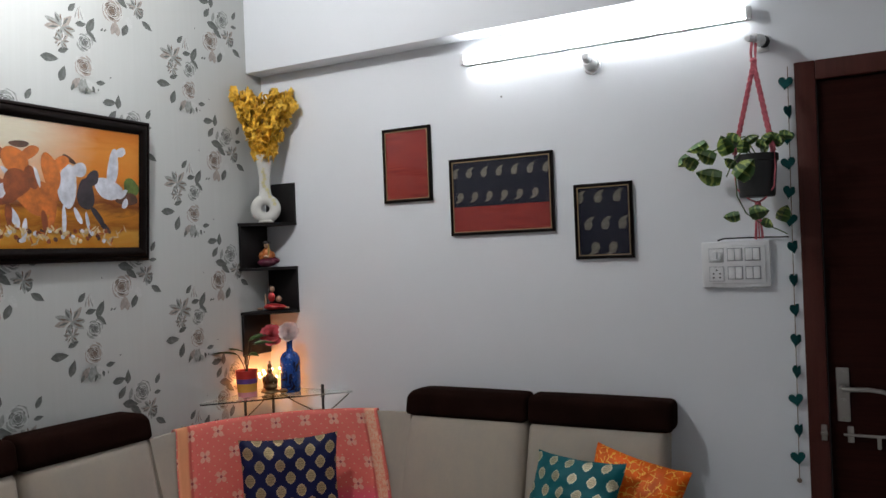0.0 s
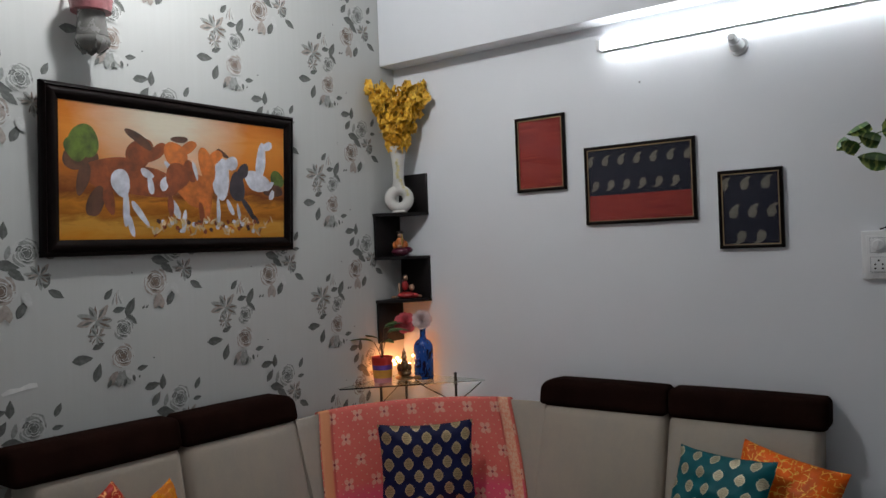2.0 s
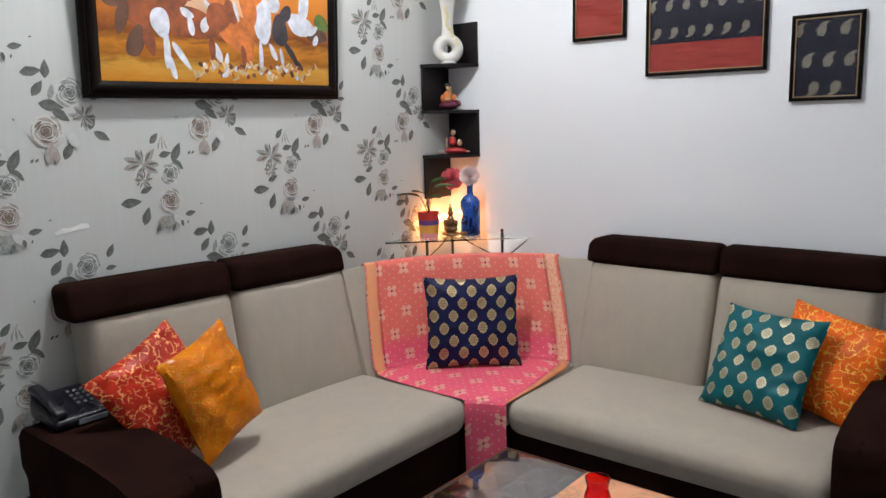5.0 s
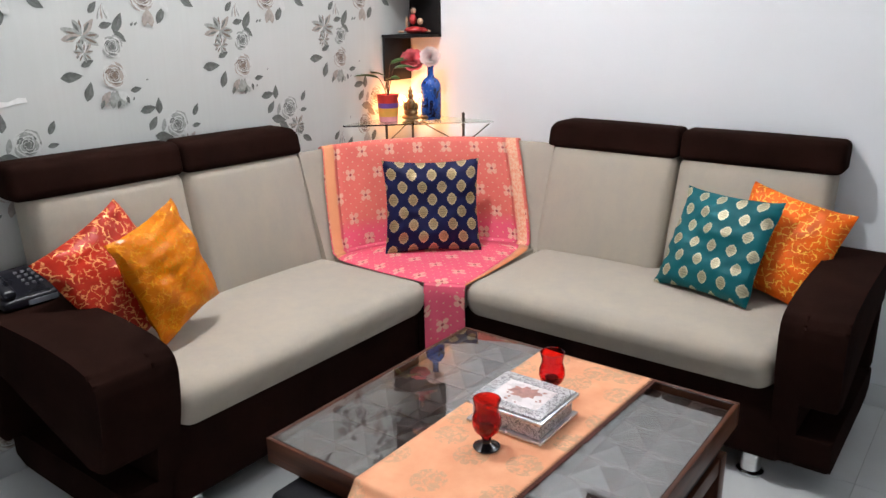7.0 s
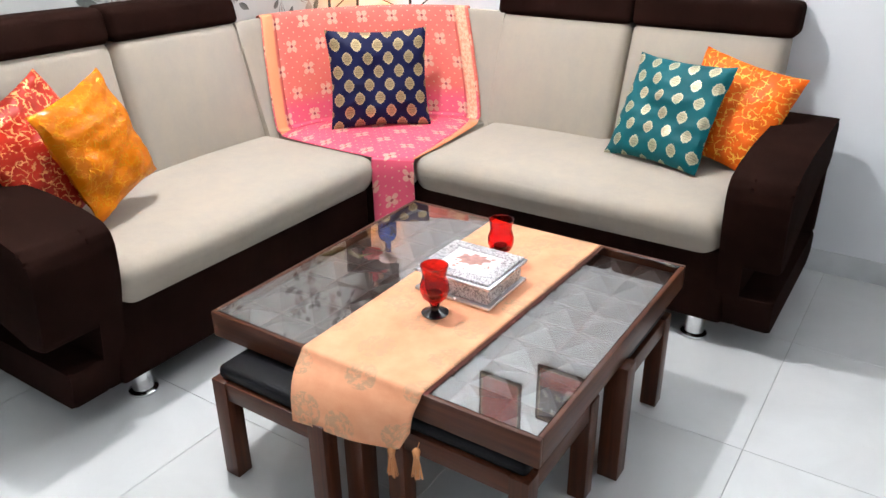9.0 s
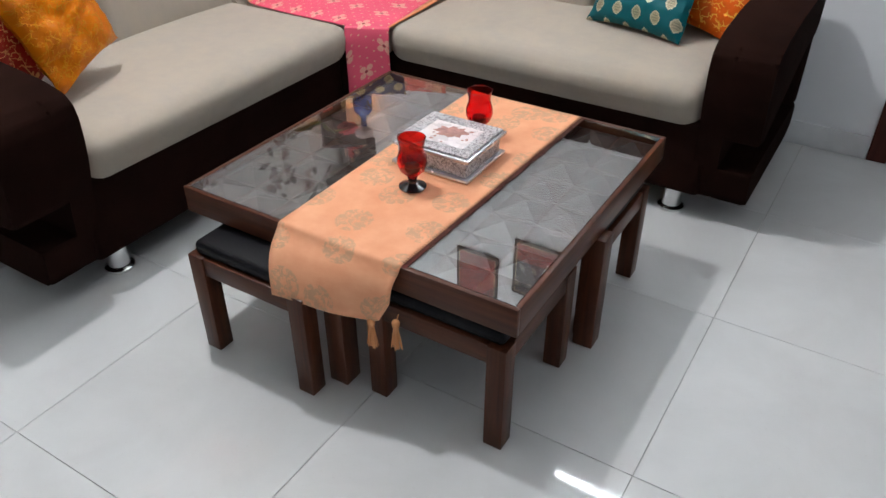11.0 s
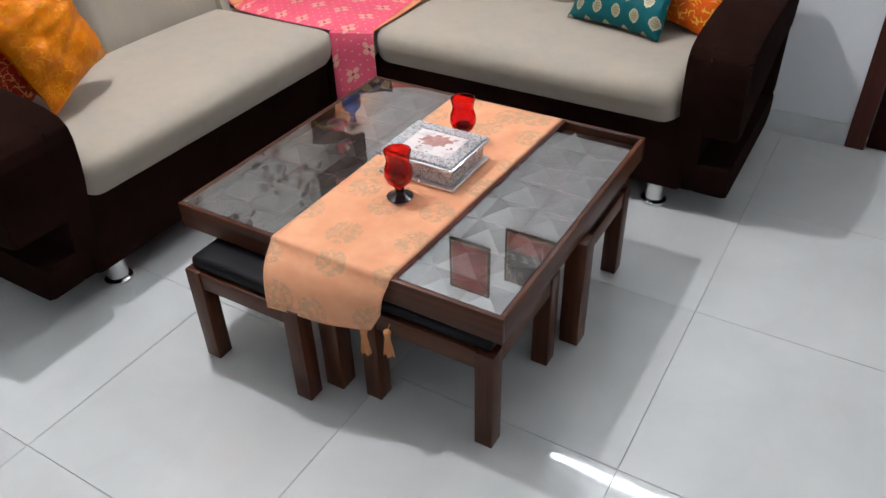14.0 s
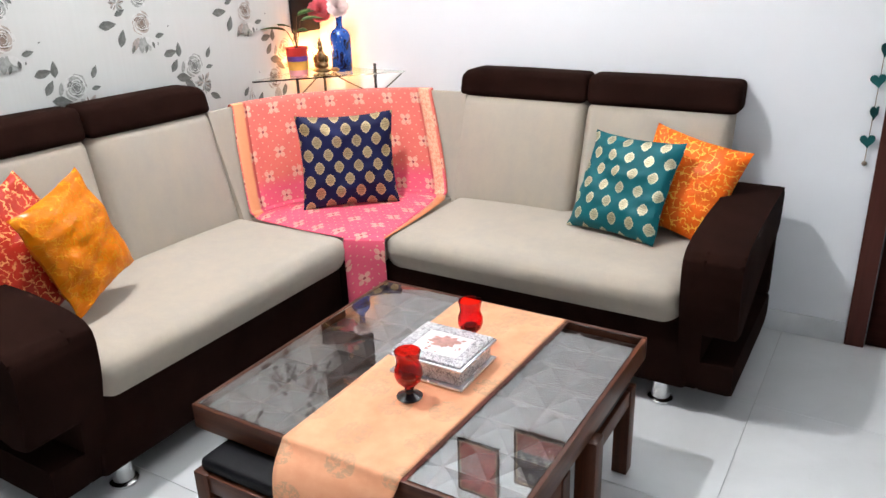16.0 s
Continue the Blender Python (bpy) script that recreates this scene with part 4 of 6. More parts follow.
FIG = [plain("glazed_maroon", (0.10, 0.012, 0.03), 0.3), plain("glazed_orange", (0.45, 0.13, 0.03), 0.3), plain("glazed_flesh", (0.42, 0.25, 0.16), 0.4), plain("glazed_black", (0.02, 0.015, 0.015), 0.3), plain("glazed_red", (0.42, 0.03, 0.03), 0.3), plain("glazed_gold", (0.5, 0.33, 0.1), 0.35, 0.6)]
F1 = (0.075, -0.09, 1.5005)
bm = bmesh.new()
figure_mesh(bm, F1, [(0, (0, 0, 0.022), 0.04, (1.25, 1.0, 0.55)), (0, (0.02, 0.02, 0.03), 0.03, (1.1, 1.1, 0.6)), (1, (0, 0, 0.06), 0.026, (1, 0.85, 1.3)), (1, (0.022, 0.012, 0.055), 0.014, (1, 1, 1.5)), (1, (-0.022, -0.012, 0.055), 0.014, (1, 1, 1.5)), (2, (0.002, -0.002, 0.104), 0.013, (1, 1, 1.2)), (3, (0, 0, 0.117), 0.016, (1.1, 1.1, 0.6)), (5, (0.024, -0.015, 0.08), 0.006, (0.8, 0.8, 5.0)), (2, (0.012, -0.02, 0.05), 0.010, (1.5, 1, 0.7))])
tagged(part("figurine", bm, FIG), "small seated painted figurine on a maroon cushion", "figurine", "figurines on the corner shelf")
F2 = (0.095, -0.085, 1.2925)
bm = bmesh.new()
figure_mesh(bm, F2, [(4, (0, 0, 0.018), 0.03, (1.6, 1.2, 0.55)), (4, (0.03, 0.02, 0.016), 0.016, (2.0, 1, 0.8)), (4, (-0.005, 0, 0.065), 0.018, (1, 0.85, 1.3)), (2, (0.0, 0.0, 0.102), 0.012, (1, 1, 1.2)), (3, (-0.004, 0.005, 0.105), 0.014, (1, 1, 1.2)), (2, (-0.026, -0.018, 0.05), 0.006, (1.0, 1.0, 5.0)), (2, (0.026, 0.014, 0.055), 0.006, (2.4, 2.0, 2.6)), (2, (0.055, 0.03, 0.012), 0.009, (2.2, 1.2, 0.7)), (2, (-0.05, -0.03, 0.01), 0.009, (2.2, 1.2, 0.7)), (3, (-0.014, 0.0, 0.08), 0.008, (0.8, 0.8, 3.4))])
tagged(part("figurine", bm, FIG), "small reclining painted figurine on a red base", "figurine", "figurines on the corner shelf")

# ---- glass corner stand behind the sofa ----
GZ = 0.915
stand = thing("corner_stand", (0.13, -0.13, 0), "triangular glass corner stand on thin metal legs", "stand")
bm = bmesh.new()
tri = [(0.004, -0.012), (0.004, -0.485), (0.018, -0.492), (0.488, -0.02), (0.485, -0.012)]
lo = [bm.verts.new((x, y, GZ - 0.006)) for x, y in tri]
hi = [bm.verts.new((x, y, GZ)) for x, y in tri]
bm.faces.new(lo)
bm.faces.new(hi)
for i in range(5):
    bm.faces.new((lo[i], lo[(i + 1) % 5], hi[(i + 1) % 5], hi[i]))
g = part("glass_shelf", bm, clear_glass("green_edged_glass", (0.80, 0.90, 0.86)), stand, "clear glass shelf", smooth=False)
g.visible_shadow = False
MAT_IRON = plain("dark_iron", (0.06, 0.055, 0.05), 0.45, 0.6)
for x, y in ((0.385, -0.105), (0.075, -0.275), (0.03, -0.03)):
    bm = bmesh.new()
    rod(bm, (x, y, 0), (x, y, GZ - 0.0065), 0.006)
    if x > 0.2:
        rod(bm, (x, y, GZ + 0.0005), (x, y, GZ + 0.03), 0.008, 0.006)
        ball(bm, (x, y, GZ + 0.034), 0.008)
    ball(bm, (x, y, GZ - 0.014), 0.010, 10, 8, (1, 1, 0.6))
    part("leg", bm, MAT_IRON, stand, "thin dark iron leg")
for a, b in (((0.385, -0.105), (0.03, -0.03)), ((0.075, -0.275), (0.03, -0.03)), ((0.385, -0.105), (0.47, -0.02))):
    bm = bmesh.new()
    tube(bm, [(a[0], a[1], GZ - 0.10), ((a[0] + b[0]) / 2, (a[1] + b[1]) / 2, GZ - 0.06), (b[0], b[1], GZ - 0.012)], 0.003)
    part("brace", bm, MAT_IRON, stand)

PX, PYY = 0.078, -0.262
pot = thing("flower_pot", (PX, PYY, GZ), "striped red, purple, yellow and pink pot with a leafy plant", "plant")
STRIPES = [plain("pot_pink", (0.75, 0.28, 0.30), 0.5), plain("pot_yellow", (0.80, 0.38, 0.06), 0.5), plain("pot_purple", (0.14, 0.05, 0.26), 0.5), plain("pot_red", (0.55, 0.03, 0.02), 0.5)]
z = 0.0005
for m, (h, r0, r1) in zip(STRIPES, ((0.022, 0.042, 0.044), (0.038, 0.044, 0.047), (0.022, 0.047, 0.048), (0.036, 0.048, 0.050))):
    bm = bmesh.new()
    prof = [(0.0, z), (r0, z), (r1, z + h), (0.0, z + h)] if m is not STRIPES[-1] else [(0.0, z), (r0, z), (r1, z + h), (r1 - 0.005, z + h), (r1 - 0.008, z + h - 0.01), (0.0, z + h - 0.01)]
    part("stripe", lathe(bm, prof, (PX, PYY, GZ), 28), m, pot)
    z += h + 0.0002
MAT_LEAF = plain("leaf_green", (0.06, 0.11, 0.025), 0.4, spread=0.4, scale=40)


def variegated():
    n = Nodes("variegated_leaf")
    v = n.coord()
    blot = n.noise(n.place(v, (60, 25, 25)), 1.0, 4, 0.6, 0.5)
    col = n.mix(n.ramp(blot, [(0.52, 0.0), (0.60, 1.0)]), (0.045, 0.11, 0.02), (0.34, 0.42, 0.10))
    info = n.add("ShaderNodeObjectInfo")
    col = n.mix(n.math("MULTIPLY", info.outputs["Random"], 0.5), col, (0.03, 0.07, 0.015))
    n.bump(blot, 0.2, 0.001)
    return n.done(col, 0.35)


MAT_POTHOS = variegated()


def leaf_mesh(length, width, heart, curl):
    bm = bmesh.new()
    mid, left, right = [], [], []
    for k in range(7):
        t = k / 6
        w = width / 2 * math.sin(math.pi * (t ** 0.75)) ** 0.8 if 0 < t < 1 else 0
        z = -curl * t * t * length
        mid.append(bm.verts.new((t * length, 0, z)))
        if 0 < k < 6:
            back = -heart * length * max(0, 0.4 - t)
            left.append(bm.verts.new((t * length + back, w, z + w * 0.28)))
            right.append(bm.verts.new((t * length + back, -w, z + w * 0.28)))
    for s in (left, right):
        bm.faces.new((mid[0], mid[1], s[0]))
        for k in range(4):
            bm.faces.new((mid[k + 1], mid[k + 2], s[k + 1], s[k]))
        bm.faces.new((mid[5], mid[6], s[4]))
    m = bpy.data.meshes.new("leaf")
    for f in bm.faces:
        f.smooth = True
    bm.to_mesh(m)
    bm.free()
    return m


LONG_LEAF = leaf_mesh(0.10, 0.04, 0.0, 0.35)
LONG_LEAF.materials.append(MAT_LEAF)
bm = bmesh.new()
for k, (dx, dy, h, turn) in enumerate(((0.02, 0.02, 0.13, 40), (-0.012, 0.0, 0.10, 190), (0.015, -0.02, 0.085, -25), (-0.02, -0.03, 0.09, 235), (0.0, 0.02, 0.15, 70))):
    tube(bm, [(PX, PYY, GZ + 0.10), (PX + dx * 0.5, PYY + dy * 0.5, GZ + 0.10 + h * 0.6), (PX + dx, PYY + dy, GZ + 0.10 + h)], 0.002, 6)
    o = new("leaf", LONG_LEAF)
    o.parent = pot
    o.matrix_local = Matrix.Translation((dx, dy, 0.10 + h)) @ Euler((0.3, -0.35, radians(turn))).to_matrix().to_4x4() @ Matrix.Diagonal((1 + 0.1 * k, 1, 1, 1))
part("stems", bm, MAT_TWIG, pot)

IX, IY = 0.150, -0.188
MAT_BRONZE = plain("aged_bronze", (0.20, 0.13, 0.06), 0.38, 0.7, 0.5, 60, 0.5)
bm = bmesh.new()
figure_mesh(bm, (IX, IY, GZ + 0.0005), [(0, (0, 0, 0.012), 0.045, (1.1, 0.8, 0.27)), (0, (0, 0, 0.035), 0.034, (1.1, 0.8, 0.5)), (0, (0, 0, 0.07), 0.022, (1, 0.8, 1.3)), (0, (0.022, 0.012, 0.06), 0.010, (1, 1, 2.0)), (0, (-0.022, -0.012, 0.06), 0.010, (1, 1, 2.0)), (0, (0, 0, 0.108), 0.013, (1, 1, 1.15)), (0, (0, 0, 0.128), 0.010, (1, 1, 1.3)), (0, (0, 0, 0.145), 0.004, (1, 1, 2.0)), (0, (0.05, 0.03, 0.012), 0.016, (1.6, 1, 0.6))])
tagged(part("statuette", bm, MAT_BRONZE), "small dark bronze seated statuette on the glass stand", "statuette")


def bottle_paint():
    n = Nodes("blue_painted_bottle")
    v = n.coord()
    twig = n.noise(n.place(v, (40, 40, 22)), 1.0, 5, 0.7, 1.5)
    dots = n.add("ShaderNodeTexVoronoi", feature="F1")
    n.link(v, dots.inputs["Vector"])
    dots.inputs["Scale"].default_value = 75
    col = n.mix(n.ramp(twig, [(0.52, 0.0), (0.56, 1.0)]), (0.012, 0.075, 0.36), (0.006, 0.008, 0.03))
    col = n.mix(n.ramp(dots.outputs["Distance"], [(0.16, 1.0), (0.22, 0.0)]), col, (0.16, 0.25, 0.5))
    return n.done(col, 0.25)


BX, BY = 0.203, -0.105
bottle = thing("bottle", (BX, BY, GZ), "blue painted bottle holding two cloth flowers", "bottle")
bm = bmesh.new()
lathe(bm, [(0.0, 0.0005), (0.042, 0.0005), (0.046, 0.006), (0.047, 0.14), (0.045, 0.16), (0.034, 0.178), (0.017, 0.19), (0.014, 0.20), (0.014, 0.232), (0.016, 0.234), (0.016, 0.246), (0.010, 0.246), (0.0, 0.23)], (BX, BY, GZ), 28)
part("body", bm, bottle_paint(), bottle)


def cloth_flower(name, at, r, m):
    bm = bmesh.new()
    g = random.Random(7)
    for ring in range(4):
        for k in range(7):
            a = k * math.tau / 7 + ring * 0.4
            tilt = 0.25 + 0.33 * ring
            d = Vector((math.cos(a), math.sin(a), 0))
            e = Vector((-math.sin(a), math.cos(a), 0))
            s = r * (1 - 0.17 * ring)
            grid = []
            for i in range(4):
                t = i / 3
                row = []
                for j in (-1, 0, 1):
                    w = s * 0.55 * math.sin(math.pi * (0.12 + 0.75 * t))
                    up = s * t * math.sin(tilt) + abs(j) * s * 0.10 * t + g.uniform(-0.03, 0.03) * s
                    row.append(bm.verts.new(Vector(at) + d * (s * t * math.cos(tilt)) + e * (w * j) + Vector((0, 0, up))))
                grid.append(row)
            for i in range(3):
                for j in range(2):
                    bm.faces.new((grid[i][j], grid[i + 1][j], grid[i + 1][j + 1], grid[i][j + 1]))
    turn = Matrix.Translation(at) @ Vector((0.55, -0.72, 0.42)).to_track_quat("Z", "Y").to_matrix().to_4x4() @ Matrix.Translation(-Vector(at))
    bm.transform(turn)
    return part(name, bm, m, bottle)


MAT_PINK = plain("pink_cloth_petal", (0.62, 0.10, 0.12), 0.8, spread=0.25, scale=40)
MAT_PALE_PINK = plain("white_cloth_petal", (0.72, 0.55, 0.52), 0.8, spread=0.15, scale=40)
cloth_flower("pink_flower", (0.115, -0.125, 1.175), 0.056, MAT_PINK)
cloth_flower("white_flower", (0.198, -0.10, 1.19), 0.05, MAT_PALE_PINK)
bm = bmesh.new()
tube(bm, [(BX, BY, GZ + 0.24), (0.17, -0.115, 1.165), (0.115, -0.125, 1.175)], 0.002)
tube(bm, [(BX, BY, GZ + 0.24), (0.20, -0.09, 1.175), (0.195, -0.085, 1.185)], 0.002)
part("stems", bm, MAT_LEAF, bottle)

MAT_BULB = glow("warm_fairy_bulb", (1.0, 0.40, 0.13), FAIRY_POWER)
fairy = thing("fairy_lights", (0.06, -0.1, GZ), "tangle of small warm fairy lights behind the ornaments", "light")
bm = bmesh.new()
rng = random.Random(9)
line = []
for k in range(14):
    p = Vector((0.03 + 0.012 * (k % 7), -0.235 + 0.016 * k, GZ + 0.05 + 0.045 * abs(math.sin(k * 1.7))))
    if p.y > -0.02:
        p.y = -0.02
    line.append(p)
    b = bmesh.new()
    ball(b, p, 0.006, 10, 8)
    part("bulb", b, MAT_BULB, fairy, "lit warm bulb")
tube(bm, [(0.02, -0.235, GZ + 0.0025)] + [p + Vector((0, 0, -0.007)) for p in line], 0.0012, 5)
part("wire", bm, MAT_TWIG, fairy)


# ---- brocade materials, drawn on the cloth's own surface in metres ----
def lattice(n, v, pitch_x, pitch_y, turn=math.pi / 4):
    """Distance from the nearest point of a staggered lattice, in cells."""
    p = n.place(v, (1 / pitch_x, 1 / pitch_y, 0))
    p = n.place(p, (1, 1, 1), turn)
    t = n.add("ShaderNodeTexVoronoi", feature="F1", dims="2D", metric="EUCLIDEAN")
    n.link(p, t.inputs["Vector"])
    t.inputs["Scale"].default_value = math.sqrt(2)
    t.inputs["Randomness"].default_value = 0.0
    return t


def stagger(n, v, px, py):
    """Place inside the cell of a staggered pattern, in shares of px; every second row is shifted by half."""
    sep = n.add("ShaderNodeSeparateXYZ")
    n.link(v, sep.inputs[0])
    u, w = sep.outputs[0], n.math("DIVIDE", sep.outputs[1], py)
    shift = n.math("ABSOLUTE", n.math("MULTIPLY", n.math("MODULO", n.math("FLOOR", w), 2.0), 0.5))
    cu = n.math("SUBTRACT", n.math("FRACT", n.math("ADD", n.math("DIVIDE", u, px), shift)), 0.5)
    cv = n.math("MULTIPLY", n.math("SUBTRACT", n.math("FRACT", w), 0.5), py / px)
    return cu, cv


def brocade(name, ground, gold, px, py):
    n = Nodes(name)
    v = n.coord("UV")
    cu, cv = stagger(n, v, px, py)
    r = n.math("SQRT", n.math("ADD", n.math("MULTIPLY", cu, cu), n.math("MULTIPLY", n.math("MULTIPLY", cv, 0.82), n.math("MULTIPLY", cv, 0.82))))
    lobes = n.math("COSINE", n.math("MULTIPLY", n.math("ARCTAN2", cv, cu), 10.0))
    square = n.math("COSINE", n.math("MULTIPLY", n.math("ARCTAN2", cv, cu), 4.0))
    ripple = n.noise(v, 260.0, 3, 0.6)
    d = n.math("ADD", n.math("DIVIDE", r, n.math("ADD", n.math("SUBTRACT", 1.0, n.math("MULTIPLY", lobes, 0.035)), n.math("MULTIPLY", square, 0.045))), n.math("MULTIPLY", n.math("SUBTRACT", ripple, 0.5), 0.09))
    mask = n.ramp(d, [(0.222, 1.0), (0.240, 0.0)])
    vein = n.noise(n.place(v, (420, 420, 1)), 1.0, 2)
    shine = n.mix(n.ramp(vein, [(0.4, 0.0), (0.6, 1.0)]), tuple(c * 0.55 for c in gold), gold)
    bar = n.ramp(n.math("ABSOLUTE", n.math("SUBTRACT", n.math("FRACT", n.math("MULTIPLY", cv, 9.0)), 0.5)), [(0.30, 0.0), (0.40, 0.6)])
    shine = n.mix(n.math("MULTIPLY", bar, n.ramp(d, [(0.14, 1.0), (0.17, 0.0)])), shine, tuple(c * 0.3 for c in gold))
    shine = n.mix(n.ramp(d, [(0.19, 0.0), (0.205, 1.0)]), shine, tuple(min(1, c * 1.15 + 0.02) for c in gold))
    fold = n.noise(v, 9.0, 4)
    base = n.mix(fold, tuple(c * 0.65 for c in ground), tuple(min(1, c * 1.3) for c in ground))
    col = n.mix(mask, base, shine)
    thread = n.noise(n.place(v, (900, 250, 1)), 1.0, 2)
    n.bump(n.math("ADD", n.math("MULTIPLY", mask, 0.6), n.math("ADD", n.math("MULTIPLY", thread, 0.4), n.math("MULTIPLY", fold, 1.2))), 0.35, 0.002)
    return n.done(col, n.ramp(mask, [(0.0, 0.55), (1.0, 0.42)]), n.math("MULTIPLY", mask, 0.42), Specular_IOR_Level=0.2)


def crackle(name, ground, gold, cell, width, wob=0.5, soft=0.5, gloss=0.4):
    n = Nodes(name)
    v = n.coord("UV")
    w = n.noise(v, 22.0, 2)
    wv = n.add("ShaderNodeVectorMath", op="ADD")
    n.link(v, wv.inputs[0])
    sv = n.add("ShaderNodeVectorMath", op="SCALE")
    noise_col = n.add("ShaderNodeTexNoise")
    n.link(v, noise_col.inputs["Vector"])
    noise_col.inputs["Scale"].default_value = 40.0
    n.link(noise_col.outputs[1], sv.inputs[0])
    sv.inputs["Scale"].default_value = 0.02 * wob
    n.link(sv.outputs[0], wv.inputs[1])
    t = n.add("ShaderNodeTexVoronoi", feature="DISTANCE_TO_EDGE", dims="2D")
    n.link(wv.outputs[0], t.inputs["Vector"])
    t.inputs["Scale"].default_value = 1 / cell
    patch = n.ramp(n.noise(v, 34.0, 2), [(0.44, 0.0), (0.53, 1.0)])
    mask = n.math("MULTIPLY", n.ramp(t.outputs["Distance"], [(width, 1.0), (width * 1.5, 0.0)]), patch)
    fold = n.noise(v, 8.0, 4, 0.6, 0.6)
    base = n.mix(n.ramp(fold, [(0.3, 0.0), (0.7, 1.0)]), tuple(c * 0.7 for c in ground), tuple(min(1, c * 1.2) for c in ground))
    col = n.mix(mask, base, gold)
    n.bump(n.math("ADD", mask, n.math("MULTIPLY", fold, 2.0)), soft, 0.003)
    return n.done(col, gloss, n.math("MULTIPLY", mask, 0.35), Specular_IOR_Level=0.2)


MAT_NAVY_BROCADE = brocade("navy_gold_brocade", (0.004, 0.006, 0.046), (0.46, 0.34, 0.17), 0.085, 0.054)
MAT_TEAL_BROCADE = brocade("teal_gold_brocade", (0.0, 0.092, 0.108), (0.48, 0.42, 0.28), 0.074, 0.060)
MAT_ORANGE = crackle("orange_gold_brocade", (0.80, 0.125, 0.003), (0.90, 0.46, 0.07), 0.026, 0.065, 1.9)
MAT_RED = crackle("vermilion_gold_brocade", (0.45, 0.020, 0.006), (0.78, 0.33, 0.12), 0.024, 0.075, 2.2)
MAT_SAFFRON = crackle("saffron_satin", (0.60, 0.155, 0.001), (0.82, 0.30, 0.006), 0.016, 0.09, 2.4, 0.6, 0.26)


def cushion(name, center, right, up, w, h, thick, material, label, seed=1, crumple=1.0):
    bm = bmesh.new()
    uv = bm.loops.layers.uv.new("UVMap")
    N = 30
    g = Vector((seed * 3.7, seed * 1.3, 0))
    sides = []
    for s in (1, -1):
        grid = []
        for i in range(N + 1):
            row = []
            for j in range(N + 1):
                u, v = -1 + 2 * i / N, -1 + 2 * j / N
                x = w / 2 * u * (1 - 0.075 * (1 - v * v)) 
                y = h / 2 * v * (1 - 0.075 * (1 - u * u))
                k = max(0.0, (1 - u * u) * (1 - v * v))
                z = s * thick / 2 * k ** 0.42
                wr = noise.noise(Vector((u * 1.6, v * 1.6, s * 2.0)) + g) * 0.010 * crumple + noise.noise(Vector((u * 2.2, v * 5.5, s * 5.0)) + g) * 0.005 * crumple
                wr += noise.noise(Vector(((u + v) * 1.5, (u - v) * 7.0, s * 3.0)) + g) * 0.0045 * crumple * (1 - k) ** 0.5
                z += wr * k ** 0.3 * (1 if s > 0 else -1)
                pull = 0.006 * math.sin(9 * (u + v) + seed) * (1 - k) * (abs(u) + abs(v) - 1) if abs(u) + abs(v) > 1 else 0
                z += pull
                row.append(bm.verts.new((x, y, z)))
            grid.append(row)
        sides.append(grid)
        for i in range(N):
            for j in range(N):
                f = bm.faces.new((grid[i][j], grid[i + 1][j], grid[i + 1][j + 1], grid[i][j + 1]))
                for lp, (a, b) in zip(f.loops, ((i, j), (i + 1, j), (i + 1, j + 1), (i, j + 1))):
                    lp[uv].uv = (a / N * w + 0.013 * seed, b / N * h + 0.021 * seed)
    bmesh.ops.remove_doubles(bm, verts=bm.verts[:], dist=0.0004)
    ob = part(name, bm, material)
    r = Vector(right).normalized()
    n = r.cross(Vector(up)).normalized()
    q = n.cross(r)
    ob.matrix_world = Matrix.Translation(center) @ Matrix((r, q, n)).transposed().to_4x4()
    return tagged(ob, label, "cushion", "cushions on the sofa")


cushion("cushion", (0.512, -0.508, 0.625), (0.74, 0.67, 0.0), (-0.055, 0.06, 0.34), 0.40, 0.385, 0.10, MAT_NAVY_BROCADE, "navy brocade cushion with gold motifs on the corner seat", 1, 1.7)
cushion("cushion", (1.628, -0.345, 0.612), (0.33, -0.08, 0.0), (0.026, 0.165, 0.29), 0.365, 0.375, 0.11, MAT_TEAL_BROCADE, "teal brocade cushion with pale gold motifs", 2, 1.7)
cushion("cushion", (1.815, -0.262, 0.618), (0.31, -0.05, -0.06), (0.10, 0.15, 0.29), 0.36, 0.36, 0.10, MAT_ORANGE, "orange brocade cushion with gold lines by the arm", 3)
cushion("cushion", (0.425, -1.693, 0.660), (-0.085, 0.24, 0.055), (-0.085, -0.015, 0.31), 0.312, 0.348, 0.11, MAT_SAFFRON, "crumpled saffron satin cushion with gold sheen", 4, 2.0)
cushion("cushion", (0.335, -1.800, 0.652), (-0.05, 0.255, 0.10), (-0.12, -0.245, 0.26), 0.335, 0.37, 0.10, MAT_RED, "vermilion brocade cushion with gold lines by the arm", 5, 1.6)


